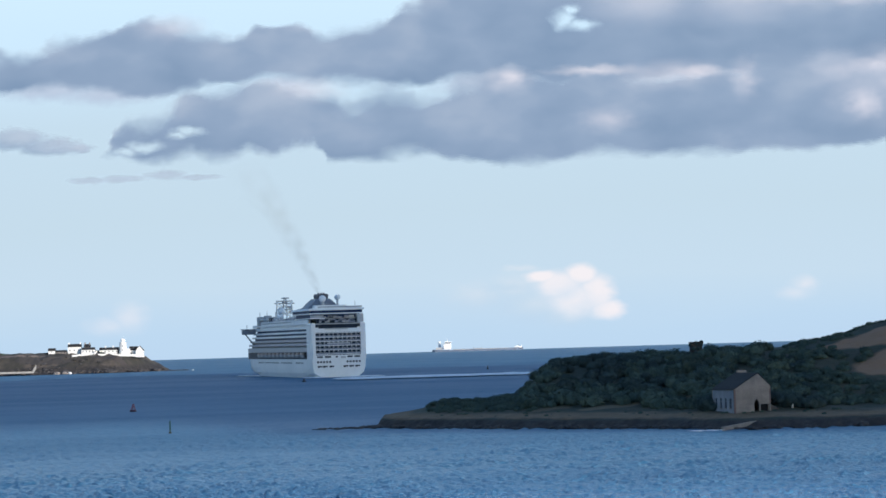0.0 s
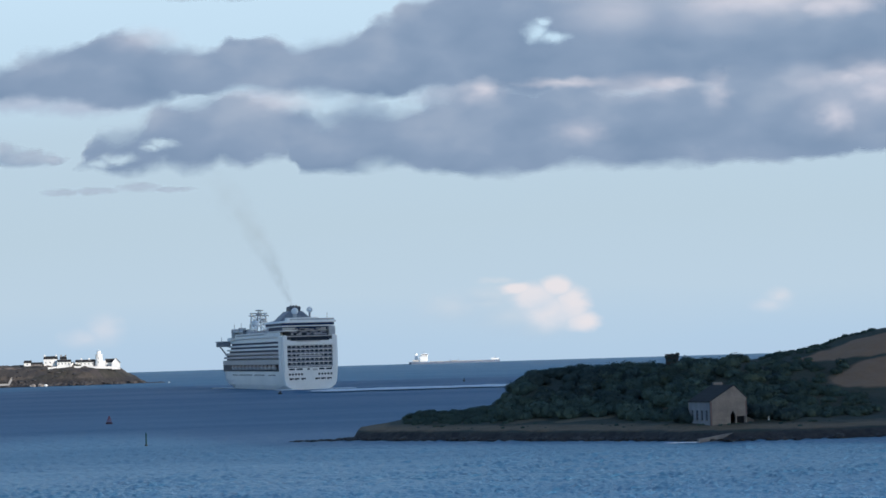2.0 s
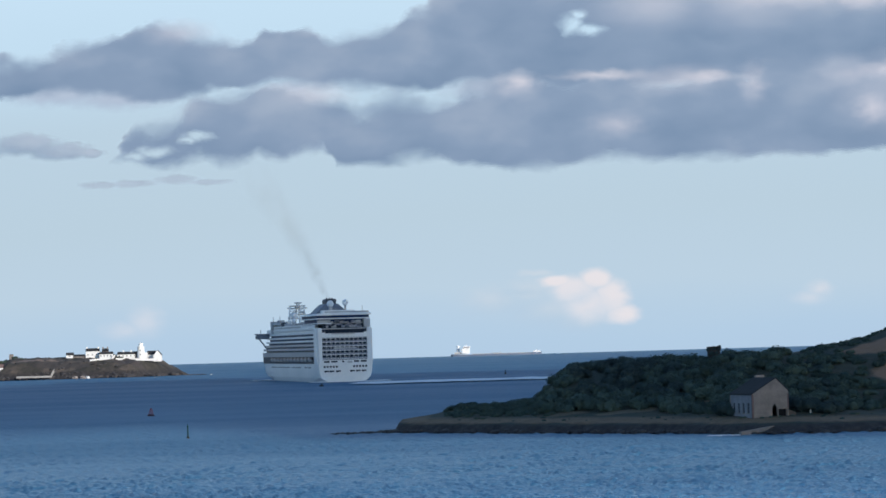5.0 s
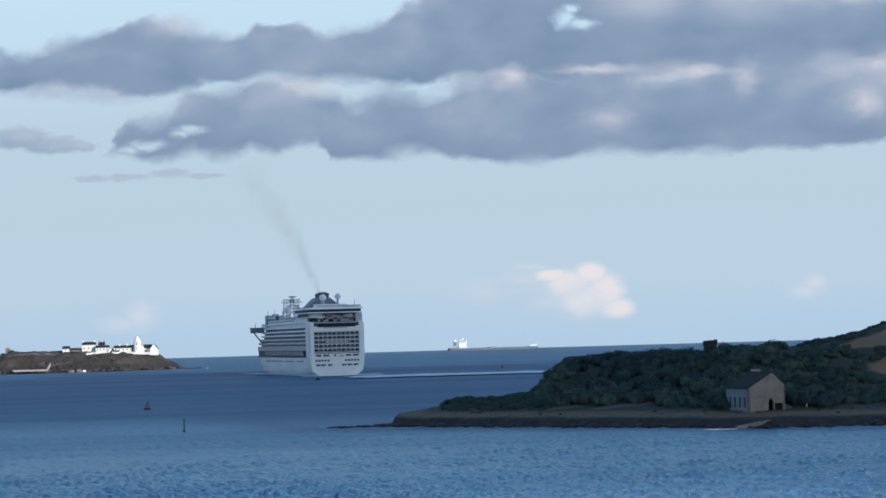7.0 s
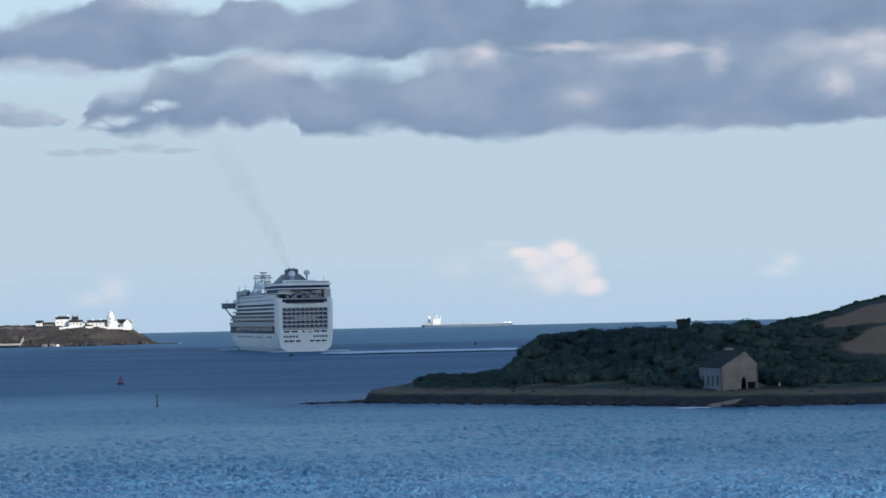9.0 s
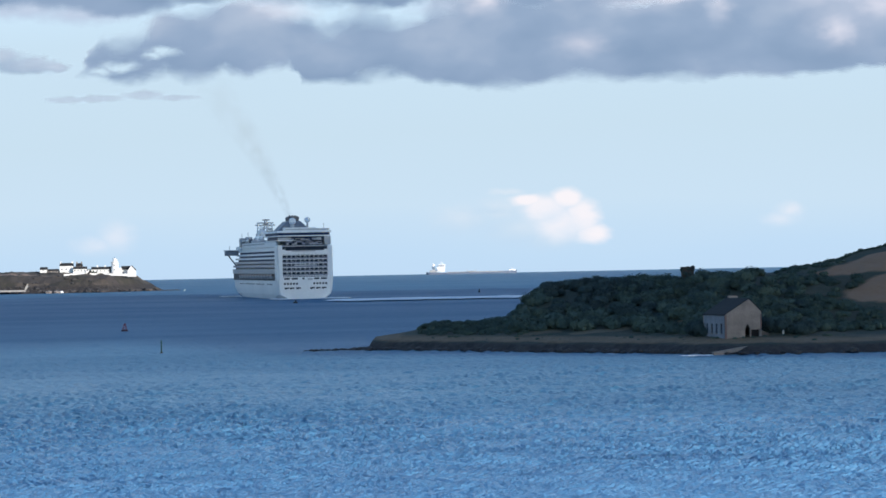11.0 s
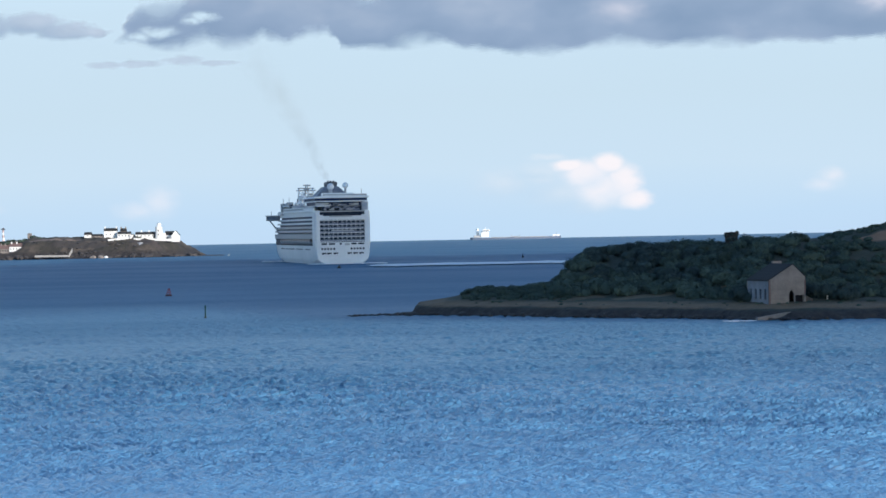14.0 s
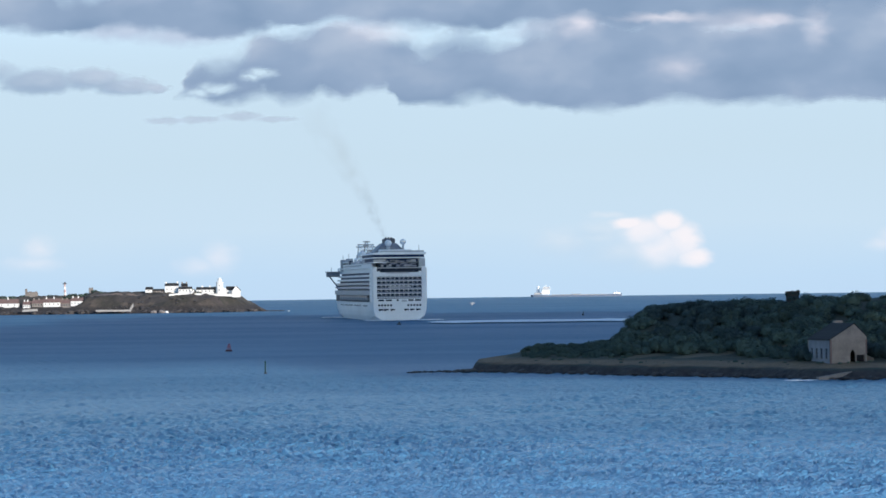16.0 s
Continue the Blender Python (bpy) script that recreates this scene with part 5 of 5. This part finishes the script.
# lighthouse: tapered tower, gallery, lantern and dome
def build_lighthouse():
    x, zb = far_x(387), far_z(387, 520)
    l = thing("lighthouse", pose(x, FAR, zb), "stout white lighthouse tower with a gallery and lantern", "lighthouse")
    part("tower", rod(bmesh.new(), (0, 0, -4), (0, 0, 10.6), 4.4, 3.3, 24), M_WHITEWASH, l)
    part("gallery", rod(bmesh.new(), (0, 0, 10.6), (0, 0, 11.2), 3.9, 3.9, 24), M_WHITEWASH, l)
    lan = part("lantern", rod(bmesh.new(), (0, 0, 11.2), (0, 0, 13.4), 2.1, 2.1, 12), M_WHITEWASH, l)
    part("dome", ball(bmesh.new(), (0, 0, 13.4), 2.2, squash=0.8), M_WHITEWASH, lan, smooth=True)
    part("finial", rod(bmesh.new(), (0, 0, 14.6), (0, 0, 16), 0.22), M_WHITEWASH, lan)
    # slate colour gives the turret its shade beside the white tower
    part("side_turret", rod(bmesh.new(), (-4.9, 0.5, -4), (-4.5, 0.5, 6.2), 1.3, 1.0, 12), M_SLATE, l, "stair turret with its shade painted dark")
    part("porch", boxed(1, 6.5, -3.6, 2, -4, 5.2, bevel=0.3), M_WHITEWASH, l)
    for z in (3, 7):
        part("window", boxed(-0.4, 0.4, -4.4 + z * 0.08, -3.6, z, z + 1.2), M_GLASS, l)


build_lighthouse()
cottage("keepers_house", 398, 413, 513, 524, 507.5, "white keeper's house with grey slate roof", y=2724, openings=2)
cottage("keepers_house", 409, 423, 514, 525, 507, "white gable-ended keeper's house beside the lighthouse", y=2716, openings=0, gable_to_us=True)
cottage("cottage", 345, 379, 512, 518.5, 508.5, "long low white cottage with slate roof", openings=5, chimneys=(0.3, 0.7))
cottage("house", 289, 312, 505.5, 517.5, 501.5, "two-storey white house with chimneys", openings=3, chimneys=(0.06, 0.94))
cottage("cottage", 313, 336, 511, 518, 508, "white cottage with dark roof below the tall house", y=2714, openings=4)
cottage("house", 318, 328, 506, 512, 502, "dark-roofed house behind the cottages", y=2740, wall=M_STONE, openings=2, chimneys=(0.1, 0.9))
cottage("cottage", 254, 266, 512, 517, 508.5, "small white cottage with dark roof", openings=1)
cottage("outbuilding", 268, 286, 514, 518, 512, "low dark stone outbuilding", wall=M_STONE, openings=3)
for x0, x1, e, b, r, stone, lab in ((-22, 25, 537, 544, 530, False, "white terrace cottage under a brown slope"), (34, 47, 539, 545, 534, False, "white terrace cottage beside the ruin"), (50, 70, 536.5, 543, 531, True, "brown stone terrace cottage with a dark roof"),
                                    (71, 101, 535, 542.5, 529, False, "long white terrace house"), (102, 119, 536.5, 544, 530.5, True, "grey stone terrace house"), (120, 141, 532.5, 541, 527.5, False, "white two-storey terrace house")):
    cottage("terrace_house", x0, x1, e, b, r, lab, y=2690, wall=M_STONE if stone else None, roof=M_BRICK, openings=4, chimneys=(0.15, 0.6))
for x0, x1, t, b, lab in ((33, 36, 512, 532, "tall stump of a ruined stone watchtower"), (36, 55, 517, 532, "ruined stone walls on the ridge"), (148, 155, 510, 524, "small ruined stone tower")):
    ob = thing("ruin", pose(far_x(x0), 2735, far_z(x0, b, 2735)), lab, "ruin")
    w, hh = far_x(x1) - far_x(x0), far_z(x0, t) - far_z(x0, b)
    part("wall", boxed(0, w, 0, 4, -5, hh * 0.94, bevel=0.15), M_STONE, ob)
    for k in range(4):
        part("stone", boxed(w * k / 4, w * (k + 0.6) / 4, 0, 4, hh * 0.94, hh * 0.94 + 0.5 + 0.4 * (k % 2)), M_STONE, ob)
mast = thing("beacon_tower", pose(far_x(106.5), 2730, far_z(106, 526, 2730)), "thin red and white beacon mast", "beacon")
for k in range(6):
    part("band", rod(bmesh.new(), (0, 0, -3 + k * 2.6), (0, 0, -0.4 + k * 2.6), 1.25 - 0.06 * k, 1.19 - 0.06 * k, 10), M_PINK if k % 2 else M_WHITEWASH, mast)
part("platform", rod(bmesh.new(), (0, 0, 12.6), (0, 0, 13.4), 2.1, 2.1, 10), M_SOOT, mast, "dark top platform")
part("lamp_house", rod(bmesh.new(), (0, 0, 13.4), (0, 0, 14.6), 1.4, 0.6, 10), M_SOOT, mast)
for x0, y0, x1, y1, th, lab in ((296, 523, 333, 519.5, 0.8, "white boundary wall climbing the slope"), (333, 523, 341, 514.5, 1.0, "steep white garden wall"), (342, 521.5, 416, 523.5, 1.0, "white sea wall below the lighthouse"),
                                (165, 551, 226, 550.5, 0.8, "pale quay wall at the water"), (226, 550, 232, 540.5, 1.8, "white slanting breakwater end"), (33, 551, 60, 549.5, 1.0, "pale quay edge below the cottages")):
    y = 2660.0
    if y0 < 530:   # where the sight line over the wall's middle meets the slope
        xm, em = (x0 + x1) / 2, (y0 + y1) / 2
        y = 2672.0
        while y < 2735 and isle_at(far_x(xm, y), y) < far_z(xm, em + 1.0, y):
            y += 0.5
        y = min(y - 1.2, 2709.0)
    a, b = Vector((far_x(x0, y), 0, far_z(x0, y0, y))), Vector((far_x(x1, y), 0, far_z(x1, y1, y)))
    wl = thing("wall_run", pose(a.x, y, a.z), lab, "wall")
    dz = b.z - a.z
    L = b.x - a.x
    paint = M_QUAY if y0 > 530 else M_WHITEWASH
    part("wall_face", prism(bmesh.new(), [(0, -th * 0.9), (L, dz - th * 0.9), (L, dz + th), (0, th)], 0, 1.5), paint, wl)
    part("coping", prism(bmesh.new(), [(-0.1, th), (L + 0.1, dz + th), (L + 0.1, dz + th + 0.3), (-0.1, th + 0.3)], -0.15, 1.65), paint, wl)
for k in range(46):
    u = rnd.uniform(-1010, -600)
    y = rnd.uniform(2716, 2745)
    if u > -830 and rnd.random() < 0.75:
        continue
    x = u * y / FOCAL
    ob = thing("bush", pose(x, y, isle_at(x, y) - 0.2, 0, 0, rnd.uniform(0, 360)), "dark bush on the far point", "bush", "far point bushes")
    part("crown", rnd.choice(BUSHES), M_LEAF, ob).scale = (1.3, 1.3, rnd.uniform(0.6, 1.2))
rb = random.Random(5)
bm = bmesh.new()
for k in range(300):
    x = rb.uniform(-570, -296)
    sh = 2668 + min(1, max(0, (x + 340) / 45)) * 60
    rock_lump(bm, rb, (x, sh + rb.uniform(-4, 16), rb.uniform(0, 2.6)), rb.uniform(1, 3.0), rb.uniform(0.4, 0.9))
for k in range(170):   # crags and ledges up the slope
    x = rb.uniform(-575, -318)
    y = rb.uniform(2672, 2704)
    rock_lump(bm, rb, (x, y, isle_at(x, y) - 0.3), rb.uniform(0.7, 2.2), rb.uniform(0.3, 0.6))
for k in range(36):   # the low reef off the point
    rock_lump(bm, rb, (rb.uniform(-300, -276), 2730 + rb.uniform(-8, 8), 0.1), rb.uniform(0.8, 2.0), rb.uniform(0.25, 0.4))
ob = part("shore_rocks", bm, M_ROCK)
tagged(ob, "dark rocks at the foot of the far cliffs", "rocks", kind="stuff")
for x, s in ((292, 1.6), (283, 2.6), (270, 2.4), (267, 1.8)):
    bm = bmesh.new()
    rock_lump(bm, rb, (0, 0, 0.6), s, 0.8)
    ob = part("boulder", bm, M_WHITEWASH if x == 292 else M_STONE, None, m=pose(far_x(x, 2664), 2664, 0.4))
    tagged(ob, "pale boulder at the foot of the far cliffs", "rock")

# ================= marks afloat =================
def build_perch():
    p = thing("channel_beacon", pose(-82.6, 765, 0), "slender dark green beacon post standing in the sea", "beacon")
    part("pile", rod(bmesh.new(), (0, 0, -2), (0, 0, 3.0), 0.22, 0.17, 10), M_GREENBUOY, p)
    part("topmark", rod(bmesh.new(), (0, 0, 3.0), (0, 0, 3.8), 0.28, 0.05, 10), M_GREENBUOY, p)
    part("base", rod(bmesh.new(), (0, 0, -1), (0, 0, 0.5), 0.5, 0.4, 10), M_ROCK, p)
    part("ladder", boxed(-0.05, 0.05, -0.36, -0.3, 0.2, 2.6), M_GREENBUOY, p)


def build_can(x, y, paint, label, r, h):
    b = thing("buoy", pose(x, y, 0, 0, 4, 0), label, "buoy")
    part("float", rod(bmesh.new(), (0, 0, -0.6), (0, 0, h * 0.4), r, r * 0.96, 14), paint, b)
    part("cage", rod(bmesh.new(), (0, 0, h * 0.4), (0, 0, h), r * 0.5, r * 0.3, 8), paint, b)
    part("lantern", rod(bmesh.new(), (0, 0, h), (0, 0, h * 1.2), r * 0.2, r * 0.2, 8), M_SOOT, b)


build_perch()
red = thing("buoy", pose(-126, 1041, 0, 0, 3, 0), "broad dark-red lattice buoy riding in the channel", "buoy")
part("float", rod(rod(bmesh.new(), (0, 0, -0.6), (0, 0, 0.45), 1.35, 1.3, 16), (0, 0, 0.45), (0, 0, 0.7), 1.3, 0.9, 16), M_DARKRED, red, "dark red weathered float")
for k in range(4):
    a = k * math.pi / 2 + 0.5
    part("cage_leg", rod(bmesh.new(), (0.95 * math.cos(a), 0.95 * math.sin(a), 0.6), (0.35 * math.cos(a), 0.35 * math.sin(a), 2.6), 0.1, 0.08, 6), M_REDBUOY, red)
for z, r in ((1.3, 0.74), (2.0, 0.54)):
    bm = bmesh.new()
    for k in range(4):
        a, b = k * math.pi / 2 + 0.5, (k + 1) * math.pi / 2 + 0.5
        rod(bm, (r * math.cos(a), r * math.sin(a), z), (r * math.cos(b), r * math.sin(b), z), 0.07, seg=5)
    part("cage_ring", bm, M_REDBUOY, red)
part("topmark", rod(bmesh.new(), (0, 0, 2.5), (0, 0, 2.9), 0.3, 0.3, 10), M_REDBUOY, red)
build_can(-100.5, 1684, M_BLACK, "dark channel buoy astern of the cruise ship", 1.4, 1.7)
build_can(12.5, 2050, M_BLACK, "dark channel buoy far out beyond the headland", 0.75, 2.6)

# ================= open boat off the point =================
def build_boat():
    b = thing("motorboat", pose(-268, 2700, 0, 0, 0, 20), "small white motorboat lying off the far point", "boat")
    b.scale = (0.42, 0.42, 0.42)
    bm = bmesh.new()
    loft(bm, [[(x, s * w, z) for s, z in ((-1, h), (-0.6, -0.2), (0.6, -0.2), (1, h))] for x, w, h in ((-2.4, 0.9, 0.8), (0, 1.1, 0.85), (1.6, 0.8, 1.0), (2.7, 0.08, 1.2))])
    part("hull", bm, M_HULL, b)
    part("cabin", boxed(-0.5, 1.2, -0.7, 0.7, 0.8, 2.0, bevel=0.12), M_SHIPWHITE, b)
    part("windscreen", boxed(-0.3, 1.0, -0.74, 0.74, 1.4, 1.75), M_GLASS, b, "dark cabin windows")
    part("outboard_engine", boxed(-2.8, -2.4, -0.2, 0.2, 0.1, 1.3, bevel=0.06), M_SOOT, b)


build_boat()

# ================= wake =================
rw = random.Random(3)


def foam_patch(x0, x1, y, wide, count, label):
    bm = bmesh.new()
    for _ in range(count):
        cx, cy = rw.uniform(x0, x1), y + rw.gauss(0, wide)
        rx, ry = (rw.uniform(4, 14), rw.uniform(2, 6)) if wide > 5 else (rw.uniform(0.6, 1.8), rw.uniform(0.2, 0.7))
        lift = 0.65 if wide > 5 else 0.12
        pts = [bm.verts.new((cx + rx * math.cos(a) * rw.uniform(0.7, 1.2), cy + ry * math.sin(a) * rw.uniform(0.7, 1.2), lift + 0.05 * math.cos(a * 2))) for a in [k * math.pi / 4 for k in range(8)]]
        c = bm.verts.new((cx, cy, lift + 0.1))
        for i in range(8):
            bm.faces.new((c, pts[i], pts[(i + 1) % 8]))
    ob = part("foam", bm, M_FOAM)
    return tagged(ob, label, "foam", kind="stuff")


foam_patch(-74, 48, 1748, 17, 2800, "pale streak of foam left by the ship's wake")
foam_patch(52, 60, 666.5, 0.6, 40, "small white wash on the shore rocks")

# ================= smoke =================
def smoke_material():
    m = bpy.data.materials.new("thin_brown_smoke")
    m.use_nodes = True
    n = Net(m.node_tree)
    b = m.node_tree.nodes["Principled BSDF"]
    p = n.coords()
    d = n.vec("LENGTH", n.scaled(p, (1, 0, 1)))
    tear = n.noise(n.vec("ADD", n.scaled(p, (1.3, 0, 1.3)), n.node("ShaderNodeObjectInfo").outputs["Location"]), 1.0, 4, 0.55)
    a = n.math("MULTIPLY", n.remap(d, 1.0, 0.05, smooth=True), n.remap(tear, 0.3, 0.7))
    b.inputs["Base Color"].default_value = (0.16, 0.145, 0.13, 1)
    b.inputs["Roughness"].default_value = 1.0
    oc = n.node("ShaderNodeObjectInfo").outputs["Alpha"]
    n.put(b.inputs["Alpha"], n.math("MULTIPLY", a, oc))
    return m


M_SMOKE = smoke_material()
bm = bmesh.new()
c = bm.verts.new((0, -0.12, 0))
ring1 = [bm.verts.new((0.5 * math.cos(a * math.pi / 10), -0.09, 0.5 * math.sin(a * math.pi / 10))) for a in range(20)]
ring2 = [bm.verts.new((math.cos(a * math.pi / 10), 0, math.sin(a * math.pi / 10))) for a in range(20)]
for i in range(20):
    bm.faces.new((c, ring1[i], ring1[(i + 1) % 20]))
    bm.faces.new((ring1[i], ring2[i], ring2[(i + 1) % 20], ring1[(i + 1) % 20]))
PUFF_ME = finish(bm, "puff", True)
PUFF_ME.materials.append(M_SMOKE)
# (left, up, radius, leaning stretch, strength) along the plume from the funnel top
STEPS = 11
PLUME = []
for k in range(STEPS):
    f = k / (STEPS - 1)
    up = 3 + 80 * f ** 1.15
    left = -1 - 0.36 * up - 0.0022 * up * up
    PLUME.append((left, up, 3.6 + 14 * f ** 1.1, 1.9 - 0.8 * f, 0.13 * (1 - f) ** 0.8 + 0.05))
smoke = thing("smoke_plume", pose(0, 1910, 58), "thin brown-grey smoke drifting from the ship's funnel", "smoke")
puffs = []
for k, (x, z, r, st, al) in enumerate(PLUME):
    ob = part("puff", PUFF_ME, M_SMOKE, smoke)
    ob.scale = (r, r, r * st)
    ob.color = (1, 1, 1, al)
    puffs.append((ob, x, z, k * 11 / STEPS, -(20 + 2.2 * k)))

# ================= gull =================
gull = thing("gull", pose(-300, 350, 24), "pale gull gliding low over the water", "gull")
bm = bmesh.new()
loft(bm, [[(y, r * math.cos(a), r * 0.9 * math.sin(a)) for a in [k * math.pi / 4 for k in range(8)]] for y, r in ((-0.32, 0.02), (-0.2, 0.07), (0, 0.1), (0.16, 0.08), (0.24, 0.055), (0.31, 0.05), (0.36, 0.015))])
part("body", bm, M_GULL, gull)
part("beak", rod(bmesh.new(), (0.35, 0, 0), (0.43, 0, -0.01), 0.018, 0.005, 6), M_BLACK, gull)
part("tail", prism(bmesh.new(), [(-0.28, 0.015), (-0.46, 0.03), (-0.46, 0.015), (-0.28, -0.015)], -0.08, 0.08), M_GULL, gull)
wings = []
for s in (-1, 1):
    bm = bmesh.new()
    loft(bm, [[(0.13 + sw, s * y, 0.012 + z), (0.0 + sw, s * y, 0.03 + z), (-c + sw, s * y, z), (0.0 + sw, s * y, -0.01 + z)] for y, c, sw, z in ((0.05, 0.12, 0, 0), (0.3, 0.11, 0.05, 0.05), (0.5, 0.08, 0.0, 0.03), (0.68, 0.02, -0.12, -0.02))])
    wings.append((part("wing", bm, M_GULL, gull), s))
# ================= what moves =================
DRIFT = [(0, -185.5), (2, -193.5), (4, -201.6), (6.5, -211), (9, -222.5), (11.5, -231.6), (14, -241), (16, -247)]


def ship_pose(t, u):
    y = 1858 + 2.0 * t
    a = 14.2 - 0.225 * t
    right = u * y / FOCAL
    return pose(right + 0.6 - 18.9 * math.cos(radians(a)), y + 0.0, 0, 0, 0, a)


def motions():
    walk(ship, [(t, ship_pose(t, u)) for t, u in DRIFT])
    walk(sea, [(0, pose(0, 0, 0)), (16, pose(-5.0, -3.0, 0))])
    walk(tanker, [(0, pose(-2, 4755, 0)), (16, pose(3, 4755, 0))])
    for ob, x, z, k, lean in puffs:
        g = 0.3 + 0.12 * k
        walk(ob, [(0, pose(x, 0.3 * k, z, 0, lean, 0)), (16, pose(x - 4 * g, 0.3 * k, z + 2.2 * g, 0, lean + 5, 0))])
    def gull_at(t):
        y = 350.0
        u, v = -527 + 241 * (t - 14.5), -22.5 - 7.6 * (t - 14.5)
        return pose(u * y / FOCAL, y, 24 + v * y / FOCAL, 0, 0, 0)
    walk(gull, [(t, gull_at(t)) for t in (0, 8, 14.5, 16)])
    for wing, s in wings:
        walk(wing, [(0.25 * k, pose(0, 0, 0.03, s * (25 if k % 2 else -22), 0, 0)) for k in range(65)])
    rows = []
    for t, u in DRIFT:
        m = ship_pose(t, u)
        rows.append((t, pose(*(m @ Vector((-0.8, 50, 55.5))))))
    walk(smoke, rows)
    for ob, y, rate in ((bank_high, 4830, -3.55), (bank_low, 4820, -2.9), (cloud_small, 4812, -2.6), (cloud_wisp, 4808, -2.4),
                        (cumulus, 4800, -1.1), (haze, 4806, -1.1), (veil, 4836, -3.0), (billow, 4814, -3.2), (glint, 4813, -3.2), (cloud_over, 4811, -3.5), (cumulus_b, 4802, -1.1), (cumulus_c, 4804, -0.8)):
        walk(ob, [(0, pose(-2 * rate, y, 24)), (16, pose(14 * rate, y, 24))])


motions()
